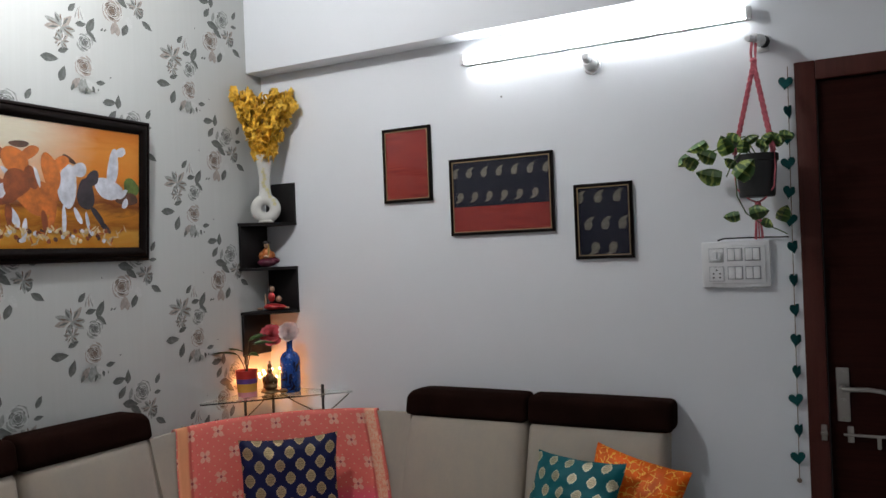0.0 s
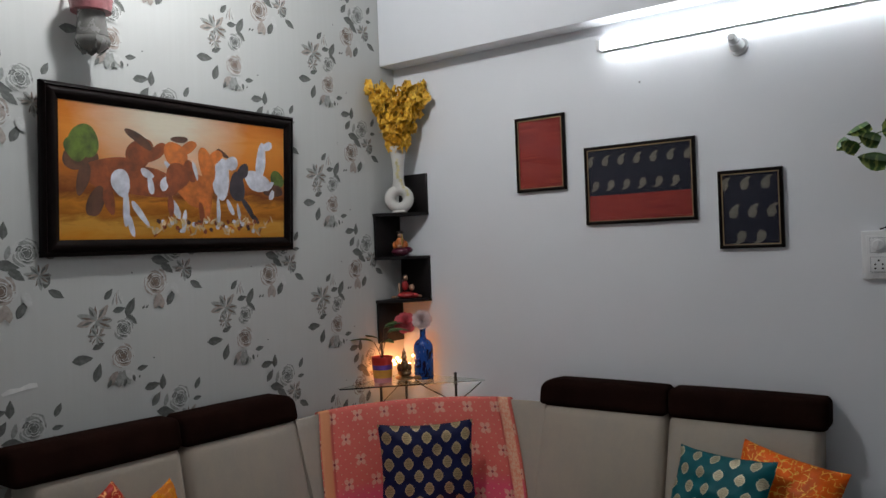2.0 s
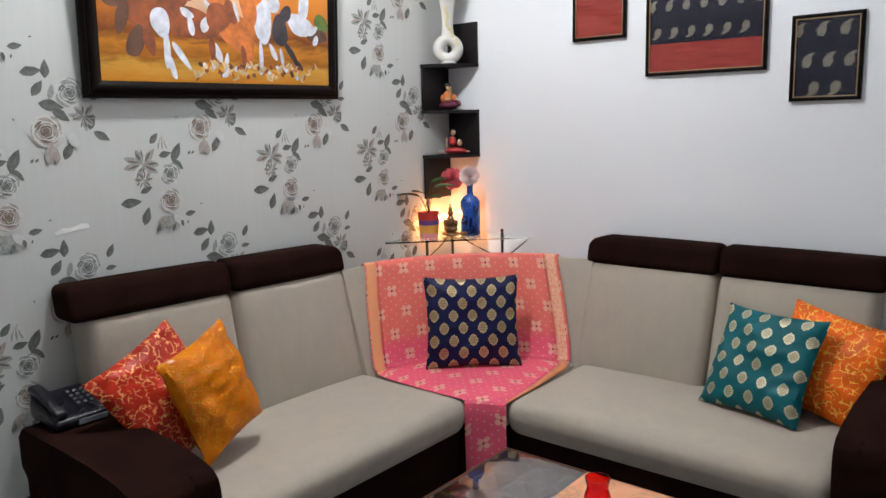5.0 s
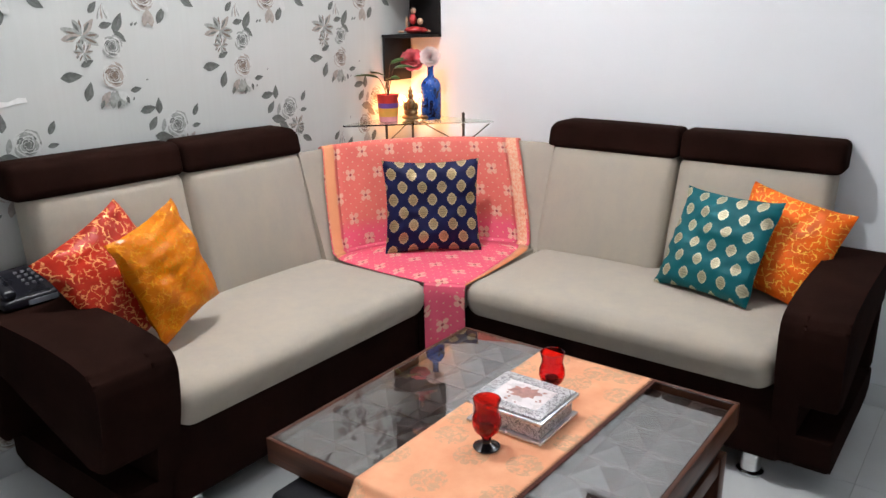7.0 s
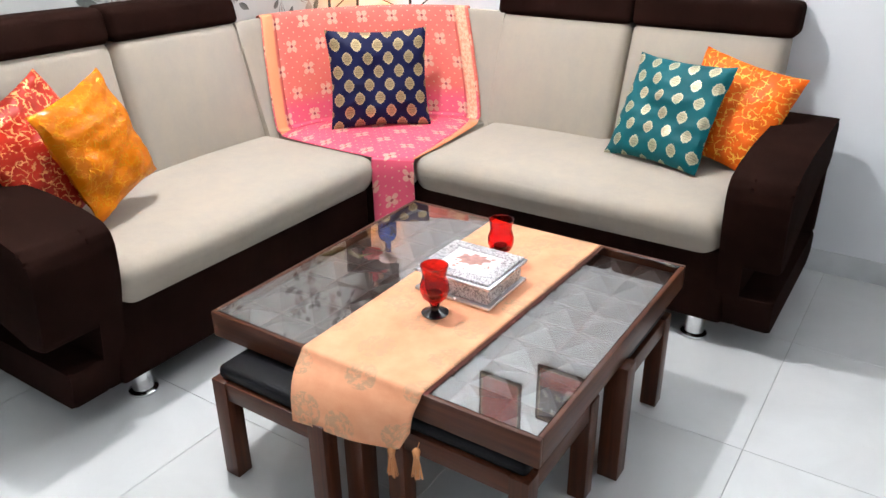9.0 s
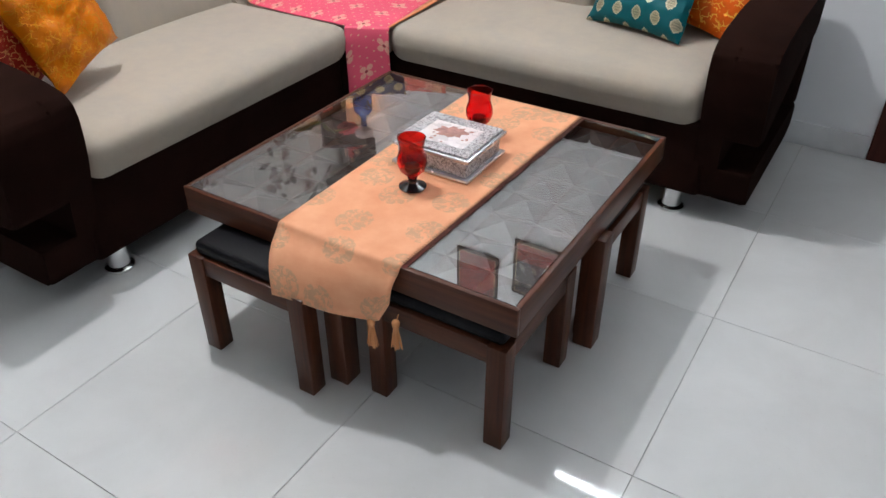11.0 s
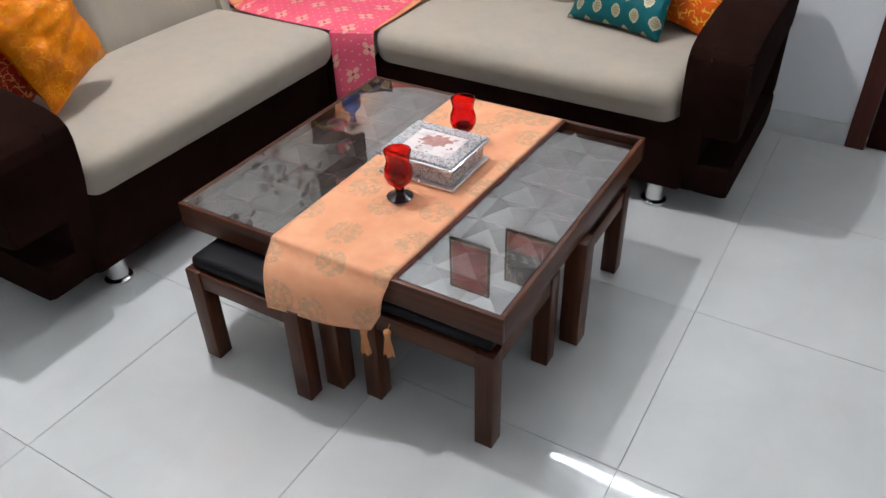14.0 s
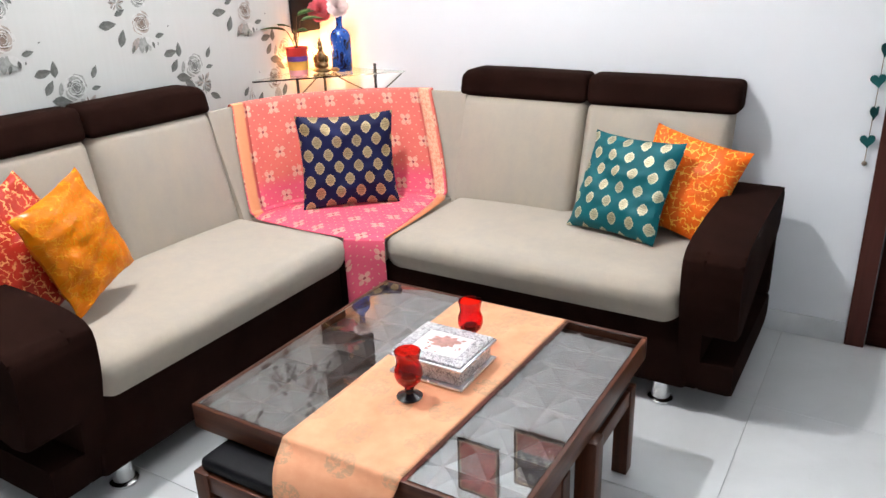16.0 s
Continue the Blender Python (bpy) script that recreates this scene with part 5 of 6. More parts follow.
# ---- the coral cloth over the corner seat ----
def coral():
    n = Nodes("coral_brocade_cloth")
    v = n.coord("UV")
    sep = n.add("ShaderNodeSeparateXYZ")
    n.link(v, sep.inputs[0])
    u, w = sep.outputs[0], sep.outputs[1]
    P = 0.134
    row = n.math("FLOOR", n.math("DIVIDE", w, P * 0.68))
    shift = n.math("MULTIPLY", n.math("MODULO", row, 2.0), 0.5)
    cu = n.math("SUBTRACT", n.math("FRACT", n.math("ADD", n.math("DIVIDE", u, P), n.math("ABSOLUTE", shift))), 0.5)
    cv = n.math("MULTIPLY", n.math("SUBTRACT", n.math("FRACT", n.math("DIVIDE", w, P * 0.68)), 0.5), 0.68)
    r2 = n.math("ADD", n.math("MULTIPLY", cu, cu), n.math("MULTIPLY", cv, cv))
    r = n.math("SQRT", r2)
    four = n.math("DIVIDE", n.math("MULTIPLY", n.math("ABSOLUTE", n.math("MULTIPLY", cu, cv)), 2.0), n.math("ADD", r2, 0.0004))
    edge = n.math("SUBTRACT", n.math("MULTIPLY", n.math("POWER", four, 0.5), 0.215), r)
    mask = n.ramp(n.math("ADD", n.math("MULTIPLY", edge, 4.0), 0.5), [(0.46, 0.0), (0.54, 1.0)])
    core = n.ramp(r, [(0.035, 1.0), (0.05, 0.0)])
    dots = lattice(n, v, 0.050, 0.038)
    dot = n.ramp(dots.outputs["Distance"], [(0.085, 1.0), (0.115, 0.0)])
    tone = n.noise(v, 7.0, 4)
    base = n.mix(tone, (0.68, 0.12, 0.10), (0.80, 0.195, 0.145))
    seat = n.ramp(w, [(0.50, 0.0), (0.56, 1.0)])
    base = n.mix(n.math("MULTIPLY", seat, 0.75), base, (0.78, 0.085, 0.19))
    col = n.mix(dot, base, (0.74, 0.42, 0.28))
    col = n.mix(n.math("MULTIPLY", mask, n.ramp(n.noise(v, 260.0, 3), [(0.3, 0.45), (0.6, 0.95)])), col, (0.78, 0.46, 0.33))
    col = n.mix(core, col, (0.35, 0.05, 0.06))
    weave = n.noise(n.place(v, (90, 60, 1)), 1.0, 4, 0.7)
    left = n.ramp(u, [(0.004, 0.0), (0.007, 1.0), (0.056, 1.0), (0.060, 0.0)])
    col = n.mix(left, col, n.mix(n.math("MULTIPLY", weave, 0.5), (0.76, 0.30, 0.14), (0.82, 0.40, 0.20)))
    right = n.ramp(u, [(0.890, 0.0), (0.894, 1.0), (0.938, 1.0), (0.941, 0.0)])
    col = n.mix(right, col, n.mix(n.ramp(weave, [(0.42, 0.0), (0.56, 1.0)]), (0.80, 0.30, 0.19), (0.82, 0.50, 0.33)))
    hem = n.ramp(u, [(0.948, 0.0), (0.950, 1.0)])
    col = n.mix(hem, col, (0.62, 0.13, 0.09))
    thread = n.noise(n.place(v, (500, 900, 1)), 1.0, 2)
    n.bump(n.math("ADD", mask, n.math("ADD", thread, n.math("MULTIPLY", tone, 4.0))), 0.3, 0.0025)
    return n.done(col, 0.55, n.math("MULTIPLY", mask, 0.1), Specular_IOR_Level=0.25)


fall = [(0.782, 0.70), (0.777, 0.78), (0.772, 0.84), (0.764, 0.862), (0.750, 0.868), (0.738, 0.862), (0.731, 0.846), (0.718, 0.80), (0.702, 0.74), (0.684, 0.68), (0.664, 0.61), (0.646, 0.55), (0.628, 0.49), (0.614, 0.455), (0.595, 0.446)]
M = 40
lens = [0.0]
for (r0, z0), (r1, z1) in zip(fall, fall[1:]):
    lens.append(lens[-1] + math.hypot(r1 - r0, z1 - z0))
F0, F1_ = Vector((0.735, -0.848, 0)), Vector((0.876, -0.784, 0))
grid = []
for k in range(M + 1):
    t = k / M
    a = radians(2.5 + 85 * t)
    col = []
    for i, (r, z) in enumerate(fall):
        low = max(0.0, min(1.0, (0.86 - z) / 0.42)) if i > 4 else 0.0
        a = radians((9.0 - 6.5 * low) + ((77.5 + 10.0 * low) - (9.0 - 6.5 * low)) * t)
        wob = 0.004 * noise.noise(Vector((t * 7, i * 0.3, 1.0)))
        col.append((Vector(round_back(a, r - 0.003 + wob, z + 0.003)), (t * 0.955, lens[i])))
    start = Vector(round_back(a, fall[-1][0], 0))
    front = F0.lerp(F1_, t)
    run = (front - start).length
    for i in range(1, 13):
        s = i / 12
        p = start.lerp(front, s) + Vector((0.72, 0.69, 0)) * (0.022 * (2 * t - 1) * math.sin(math.pi * s) ** 0.5)
        p.z = 0.441 + 0.004 * math.sin(math.pi * s) * math.sin(math.pi * t) + 0.002 * noise.noise(Vector((t * 6, s * 6, 3.0)))
        if i == 12:
            p.z = 0.436
        col.append((p, (0.4775 + (t - 0.5) * (0.82 - 0.67 * s), lens[-1] + run * s)))
    q = Vector((0.30, -0.68, 0)).normalized()
    for i, (o, z) in enumerate(((0.012, 0.432), (0.018, 0.41), (0.018, 0.36), (0.014, 0.30), (0.012, 0.24), (0.010, 0.18), (0.010, 0.12))):
        p = front + q * (o + 0.004 * noise.noise(Vector((t * 3, i * 0.7, 8.0))))
        p.z = z
        col.append((p, (0.4775 + (t - 0.5) * 0.15, lens[-1] + run + 0.44 - z)))
    grid.append(col)
cover = thing("sofa_cover", (0.5, -0.5, 0.44), "coral silk cover with cream flowers draped over the corner seat", "cover")
MAT_CORAL = coral()
L, E = len(fall) - 1, len(grid[0]) - 1


def drape(name, k0, k1, i0, i1, label="", cloth=None):
    bm = bmesh.new()
    uv = bm.loops.layers.uv.new("UVMap")
    vs = {(k, i): bm.verts.new(grid[k][i][0]) for k in range(k0, k1 + 1) for i in range(i0, i1 + 1)}
    for k in range(k0, k1):
        for i in range(i0, i1):
            at = ((k, i), (k + 1, i), (k + 1, i + 1), (k, i + 1))
            f = bm.faces.new([vs[p] for p in at])
            for lp, (x, y) in zip(f.loops, at):
                lp[uv].uv = grid[x][y][1]
    ob = part(name, bm, cloth or MAT_CORAL, cover, label)
    ob.modifiers.new("thickness", "SOLIDIFY").thickness = 0.002


drape("border", 0, 3, 0, L, "orange woven border strip")
drape("border", M - 3, M, 0, L, "orange woven border strip")
drape("back_panel", 3, M - 3, 0, L)
drape("border", M - 2, M, L, L + 12, "orange woven border strip", fabric("orange_border_cloth", (0.70, 0.24, 0.09), 0.2))
drape("seat_panel", 0, M - 2, L, L + 12, "hot pink flowered seat panel")
drape("front_fall", 0, M, L + 12, E)


# ---- runner, box and two goblets on the coffee table ----
def peach():
    n = Nodes("peach_runner_cloth")
    v = n.coord("UV")
    t = n.add("ShaderNodeTexVoronoi", feature="F1", dims="2D")
    n.link(v, t.inputs["Vector"])
    t.inputs["Scale"].default_value = 7.2
    t.inputs["Randomness"].default_value = 0.55
    d = t.outputs["Distance"]
    vein = n.noise(n.place(v, (55, 55, 1)), 1.0, 4, 0.7, 1.0)
    disc = n.math("MULTIPLY", n.ramp(d, [(0.31, 1.0), (0.335, 0.0)]), n.ramp(vein, [(0.44, 0.0), (0.54, 1.0)]))
    tone = n.noise(v, 10.0, 5, 0.6)
    base = n.mix(n.ramp(tone, [(0.3, 0.0), (0.7, 1.0)]), (0.70, 0.30, 0.155), (0.80, 0.395, 0.225))
    col = n.mix(n.math("MULTIPLY", disc, 0.6), base, (0.42, 0.29, 0.17))
    thread = n.noise(n.place(v, (700, 160, 1)), 1.0, 2)
    n.bump(n.math("ADD", thread, n.math("MULTIPLY", tone, 3.0)), 0.3, 0.002)
    return n.done(col, 0.62, 0.0, Specular_IOR_Level=0.25)


MAT_PEACH = peach()
runner = thing("table_runner", (1.51, -1.44, TZ), "peach silk table runner with grey discs and tassels", "table runner")
bm = bmesh.new()
uv = bm.loops.layers.uv.new("UVMap")
path = [(-1.021, TZ + 0.0012)] + [(-1.04 - 0.82 * k / 20, TZ + 0.0025) for k in range(21)] + [(-1.866, TZ + 0.0022), (-1.8715, TZ - 0.001), (-1.874, TZ - 0.007)] + [(-1.8745 - 0.004 * k / 9, TZ - 0.01 - 0.2 * k / 9) for k in range(1, 10)]
K = 22
grid, dist = [], 0.0
for i, (y, z) in enumerate(path):
    if i:
        dist += math.hypot(y - path[i - 1][0], z - path[i - 1][1])
    row = []
    drop = max(0.0, (TZ - 0.01 - z) / 0.2)
    for k in range(K + 1):
        t = k / K
        x0, x1 = 1.338 + 0.05 * drop, 1.69 - 0.028 * min(1, max(0, (-1.03 - y) / 0.84)) - 0.006 * drop
        if drop > 0:
            ye, ze = -1.968 + 0.062 * t ** 1.3, 0.279 - 0.014 * t
            if t > 0.9:
                ze += (t - 0.9) * 0.55
            bow = 0.024 * math.sin(math.pi * min(1, drop)) * (1 - 0.5 * t)
            yy = -1.8745 + (ye + 1.8745) * drop - 0.6 * bow + 0.003 * math.sin(t * 9) * drop
            zz = TZ - 0.01 + (ze - TZ + 0.01) * drop + 0.8 * bow
        else:
            yy, zz = y, z
        bump = 0.0016 * noise.noise(Vector((t * 5, y * 7, 2.0))) if drop == 0 else 0
        row.append(((x0 + (x1 - x0) * t, yy, zz + max(0, bump)), (t * 0.35, dist)))
    grid.append(row)
vs = [[bm.verts.new(p) for p, _ in row] for row in grid]
for i in range(len(grid) - 1):
    for k in range(K):
        f = bm.faces.new((vs[i][k], vs[i][k + 1], vs[i + 1][k + 1], vs[i + 1][k]))
        for lp, (a, b) in zip(f.loops, ((i, k), (i, k + 1), (i + 1, k + 1), (i + 1, k))):
            lp[uv].uv = grid[a][b][1]
# one dark strip for the maroon border and the shade under the lifted edge
edge = bmesh.new()
trim = []
for i in range(23):
    x, y, z = grid[i][K][0]
    w = 0.010 + 0.005 * noise.noise(Vector((y * 23, 4.0, 1.0)))
    trim.append([edge.verts.new((x - 0.003, y, z - 0.0011)), edge.verts.new((x + w, y, TZ + 0.0006)), edge.verts.new((x + w, y, TZ + 0.0002)), edge.verts.new((x - 0.003, y, TZ + 0.0002))])
for p, q in zip(trim, trim[1:]):
    for i in range(4):
        edge.faces.new((p[i], p[(i + 1) % 4], q[(i + 1) % 4], q[i]))
part("edge_trim", edge, fabric("maroon_edge_thread", (0.10, 0.016, 0.010), 0.4), runner, "dark maroon edging with the shade beside it coloured in")
cloth = part("cloth", bm, MAT_PEACH, runner)
cloth.modifiers.new("thickness", "SOLIDIFY").thickness = 0.0015
bm = bmesh.new()
rng = random.Random(6)
for k in range(110):
    y = -1.03 - 0.83 * k / 110
    x = 1.69 - 0.028 * (-1.03 - y) / 0.84
    tube(bm, [(x - 0.004, y, TZ + 0.003), (x + rng.uniform(0.006, 0.015), y + rng.uniform(-0.004, 0.004), TZ + 0.0015)], 0.0012, 4)
    box(bm, (x - 0.002, y - 0.004, TZ - 0.0025), (x + 0.006, y + 0.0036, TZ + 0.001))
part("fringe", bm, plain("dark_brown_fringe", (0.10, 0.035, 0.018), 0.8), runner, "frayed dark edging", smooth=False)
for x, z0 in ((1.612, 0.262), (1.676, 0.285)):
    bm = bmesh.new()
    y = -1.912
    ball(bm, (x, y, z0), 0.009, 10, 8)
    lathe(bm, [(0.004, 0.0), (0.008, -0.006), (0.0065, -0.013)], (x, y, z0), 10)
    for k in range(26):
        a = k * 2.399
        r = 0.008 * math.sqrt(k / 26)
        tube(bm, [(x + r * math.cos(a) * 0.6, y + r * math.sin(a) * 0.6, z0 - 0.01), (x + r * math.cos(a) * 1.9 + rng.uniform(-0.003, 0.003), y + r * math.sin(a), z0 - 0.062 - rng.uniform(0, 0.008))], 0.0011, 4)
    tube(bm, [(x + (0.012 if x < 1.6 else 0.004), y + 0.006, z0 + 0.022), (x, y, z0)], 0.0012, 5)
    part("tassel", bm, plain("peach_thread", (0.68, 0.30, 0.12), 0.7), runner, "peach thread tassel")


def chased(name):
    n = Nodes(name)
    v = n.coord()
    t = n.add("ShaderNodeTexVoronoi", feature="DISTANCE_TO_EDGE")
    n.link(n.place(v, (1, 1, 1)), t.inputs["Vector"])
    t.inputs["Scale"].default_value = 130
    sw = n.noise(v, 150.0, 3, 0.6, 1.2)
    h = n.math("ADD", n.ramp(t.outputs["Distance"], [(0.0, 0.0), (0.2, 1.0)]), sw)
    col = n.mix(n.ramp(sw, [(0.42, 1.0), (0.52, 0.0)]), (0.66, 0.66, 0.68), (0.24, 0.24, 0.26))
    n.bump(h, 0.7, 0.002)
    return n.done(col, 0.32, 0.75)


MAT_SILVER = plain("white_metal", (0.74, 0.74, 0.77), 0.24, 0.7, 0.06)
MAT_CHASED = chased("chased_white_metal")
BX0, BX1, BY0, BY1, BZ = 1.396, 1.614, -1.518, -1.326, TZ + 0.0045
jewel = thing("trinket_box", ((BX0 + BX1) / 2, (BY0 + BY1) / 2, BZ), "square embossed silver trinket box with a red and white lid", "box")
part("foot", boxed((BX0, BY0, BZ), (BX1, BY1, BZ + 0.009), 0.003), MAT_SILVER, jewel)
part("body", boxed((BX0 + 0.012, BY0 + 0.012, BZ + 0.0092), (BX1 - 0.012, BY1 - 0.012, BZ + 0.052), 0.002), MAT_CHASED, jewel, "embossed silver side")
lid = part("lid", boxed((BX0 - 0.001, BY0 - 0.001, BZ + 0.0522), (BX1 + 0.001, BY1 + 0.001, BZ + 0.062), 0.003), MAT_SILVER, jewel)
bm = bmesh.new()
w = 0.04
zl = BZ + 0.0622
for lo, hi in (((BX0 + 0.006, BY0 + 0.006, zl), (BX1 - 0.006, BY0 + w, zl + 0.006)), ((BX0 + 0.006, BY1 - w, zl), (BX1 - 0.006, BY1 - 0.006, zl + 0.006)), ((BX0 + 0.006, BY0 + w, zl), (BX0 + w, BY1 - w, zl + 0.006)), ((BX1 - w, BY0 + w, zl), (BX1 - 0.006, BY1 - w, zl + 0.006))):
    box(bm, lo, hi, 0.0015, 1)
part("lid_border", bm, MAT_CHASED, lid, "embossed silver border")
part("lid_panel", boxed((BX0 + w, BY0 + w, zl), (BX1 - w, BY1 - w, zl + 0.004)), plain("cream_enamel", (0.74, 0.68, 0.68), 0.3, spread=0.08), lid, smooth=False)
bm = bmesh.new()
rng = random.Random(3)
cx, cy = (BX0 + BX1) / 2, (BY0 + BY1) / 2 + 0.012
ring = []
for k in range(40):
    a = k * math.tau / 40
    r = 0.034 + 0.010 * math.sin(5 * a) * math.sin(3 * a + 1) + rng.uniform(-0.006, 0.006)
    ring.append(bm.verts.new((cx + r * 1.1 * math.cos(a), cy + r * 0.85 * math.sin(a), zl + 0.0045)))
bm.faces.new(ring)
for k in range(14):
    x, y = cx + rng.uniform(-0.06, 0.06), cy - 0.015 + rng.uniform(-0.045, 0.04)
    s = rng.uniform(0.002, 0.006)
    bm.faces.new([bm.verts.new((x + s * math.cos(j * 1.257) * rng.uniform(0.5, 1.4), y + s * math.sin(j * 1.257), zl + 0.0048)) for j in range(5)])
part("lid_paint", bm, plain("faded_rose_enamel", (0.40, 0.19, 0.16), 0.35, spread=0.3, scale=60), lid, "worn rose-coloured painted patch", smooth=False)
MAT_RED_GLASS = clear_glass("ruby_glass", (0.86, 0.02, 0.012), 0.03, 1.45)
MAT_DARK_GLASS = plain("dark_stained_base", (0.012, 0.010, 0.014), 0.15)
for x, y in ((1.507, -1.590), (1.507, -1.276)):
    gob = thing("goblet", (x, y, BZ), "ruby red glass goblet with a dark foot", "goblet", "goblets beside the box")
    bm = bmesh.new()
    outer = [(0.011, 0.026), (0.017, 0.034), (0.030, 0.047), (0.0355, 0.064), (0.0345, 0.080), (0.0285, 0.098), (0.0285, 0.108), (0.0335, 0.128)]
    inner = [(r - 0.0022, z) for r, z in reversed(outer[2:])]
    lathe(bm, [(0.0, 0.026)] + outer + inner + [(0.0, 0.045)], (x, y, BZ), 28)
    part("bowl", bm, MAT_RED_GLASS, gob, "ruby red glass bowl")
    bm = bmesh.new()
    lathe(bm, [(0.0, 0.0), (0.032, 0.0), (0.033, 0.003), (0.022, 0.008), (0.011, 0.013), (0.010, 0.019), (0.012, 0.0255), (0.0, 0.0258)], (x, y, BZ), 24)
    part("foot", bm, MAT_DARK_GLASS, gob, "dark glass stem and foot")
    bm = bmesh.new()
    lathe(bm, [(0.0, 0.0455), (0.017, 0.0475), (0.018, 0.049), (0.018, 0.056), (0.0, 0.056)], (x, y, BZ), 18)
    part("candle", bm, plain("dark_wax", (0.05, 0.004, 0.006), 0.5), gob)

# ---- telephone behind the left arm ----
MAT_PHONE = plain("black_gloss_plastic", (0.006, 0.006, 0.010), 0.3, spread=0.2, bumped=0.03, Specular_IOR_Level=0.3)
MAT_KEY = plain("grey_key", (0.16, 0.16, 0.17), 0.5)
phone = thing("telephone", (0.14, -2.0, 0.60), "black desk telephone resting on the sofa arm", "telephone")
bm = soft_box((0.062, -2.085, 0.607), (0.235, -1.925, 0.640), 0.012)
part("base", bend(bm, lambda x, y, z: (x, y, z + 0.30 * (0.22 - x) * (z - 0.607) / 0.035)), MAT_PHONE, phone)
for i in range(3):
    for j in range(4):
        y, x = -1.948 - 0.020 * i, 0.105 + 0.022 * j
        z = 0.640 + 0.30 * (0.22 - x)
        part("key", boxed((x - 0.004, y - 0.0045, z - 0.003), (x + 0.004, y + 0.0045, z + 0.004), 0.001, 1), MAT_KEY, phone)
part("front_strip", boxed((0.2345, -2.02, 0.612), (0.2375, -1.935, 0.628), 0.001, 1), plain("grey_label_strip", (0.20, 0.22, 0.25), 0.3), phone, "pale grey strip along the front")
bm = soft_box((0.052, -2.082, 0.690), (0.232, -2.044, 0.712), 0.010, n=9)
handset = part("handset", bend(bm, lambda x, y, z: (x, y, z - 0.30 * (x - 0.06) * 0.9 + 0.010 * math.cos((x - 0.142) / 0.09 * math.pi / 2) - 0.004)), MAT_PHONE, phone)
for x in (0.075, 0.208):
    bm = bmesh.new()
    rod(bm, (x, -2.063, 0.655 - 0.27 * (x - 0.06)), (x, -2.063, 0.690 - 0.27 * (x - 0.06)), 0.021, 0.019, 18)
    part("ear_cup", bm, MAT_PHONE, handset)

# ---- lamp holders and switchboard on the white wall ----
holder = thing("lamp_holder", (1.672, 0, 2.25), "empty white angled lamp holder on the wall", "lamp holder", "lamp holders on the wall")
bm = bmesh.new()
rod(bm, (1.672, -0.0005, 2.25), (1.672, -0.012, 2.25), 0.036, 0.033, 24)
rod(bm, (1.672, -0.012, 2.25), (1.668, -0.045, 2.263), 0.027, 0.022, 20)
part("base", bm, MAT_WHITE_PLASTIC, holder)
bm = bmesh.new()
rod(bm, (1.668, -0.045, 2.263), (1.666, -0.072, 2.274), 0.017, 0.015, 20)
part("socket", bm, MAT_WHITE_PLASTIC, holder)
bm = bmesh.new()
tube(bm, [(1.664, -0.06, 2.275), (1.655, -0.05, 2.29), (1.668, -0.03, 2.302), (1.67, -0.02, 2.306)], 0.002, 6)
part("cord", bm, MAT_WHITE_PLASTIC, holder)
holder = thing("lamp_holder", (2.29, 0, 2.236), "white lamp holder with black ring carrying the plant hanger", "lamp holder", "lamp holders on the wall")
part("base", boxed((2.275, -0.012, 2.205), (2.318, -0.0005, 2.262), 0.004), MAT_WHITE_PLASTIC, holder)
bm = bmesh.new()
rod(bm, (2.300, -0.012, 2.238), (2.290, -0.05, 2.236), 0.021, seg=20)
part("ring", bm, MAT_BLACK, holder, "black collar")
bm = bmesh.new()
rod(bm, (2.290, -0.05, 2.236), (2.272, -0.105, 2.232), 0.022, 0.019, 20)
rod(bm, (2.272, -0.105, 2.232), (2.258, -0.145, 2.226), 0.012, 0.010, 16)
part("socket", bm, MAT_WHITE_PLASTIC, holder)

board = thing("switchboard", (2.177, 0, 1.37), "white modular switchboard with eight switches and a dimmer", "switchboard")
part("plate", boxed((2.060, -0.022, 1.370), (2.293, -0.0005, 1.536), 0.005, 3), MAT_WHITE_PLASTIC, board)
part("inner_plate", boxed((2.075, -0.0262, 1.385), (2.278, -0.0222, 1.521), 0.003), MAT_WHITE_PLASTIC, board)
bm = bmesh.new()
rod(bm, (2.112, -0.0283, 1.487), (2.112, -0.038, 1.487), 0.019, 0.016, 24)
box(bm, (2.109, -0.043, 1.474), (2.115, -0.0375, 1.500), 0.001)
part("dimmer_knob", bm, MAT_WHITE_PLASTIC, board)
MAT_SEAM = plain("grey_plastic_seam", (0.30, 0.31, 0.33), 0.5)
for x0, x1, z0, z1 in ((2.0865, 2.1375, 1.3935, 1.4465), (2.0865, 2.1375, 1.4615, 1.5125), (2.1495, 2.2015, 1.3995, 1.4465), (2.1495, 2.2015, 1.4655, 1.5125), (2.2095, 2.2615, 1.3995, 1.4465), (2.2095, 2.2615, 1.4655, 1.5125)):
    part("module_frame", boxed((x0, -0.0268, z0), (x1, -0.0262, z1)), MAT_SEAM, board, "grey seam round the switches", smooth=False)
part("dimmer_plate", boxed((2.088, -0.0282, 1.463), (2.136, -0.0269, 1.511), 0.002), MAT_WHITE_PLASTIC, board)
part("socket", boxed((2.088, -0.0285, 1.395), (2.136, -0.0264, 1.445), 0.002), MAT_WHITE_PLASTIC, board)
for x, z in ((2.112, 1.434), (2.101, 1.421), (2.123, 1.421), (2.101, 1.407), (2.123, 1.407)):
    bm = bmesh.new()
    rod(bm, (x, -0.0286, z), (x, -0.0292, z), 0.0032, seg=12)
    part("pin_hole", bm, MAT_BLACK, board)
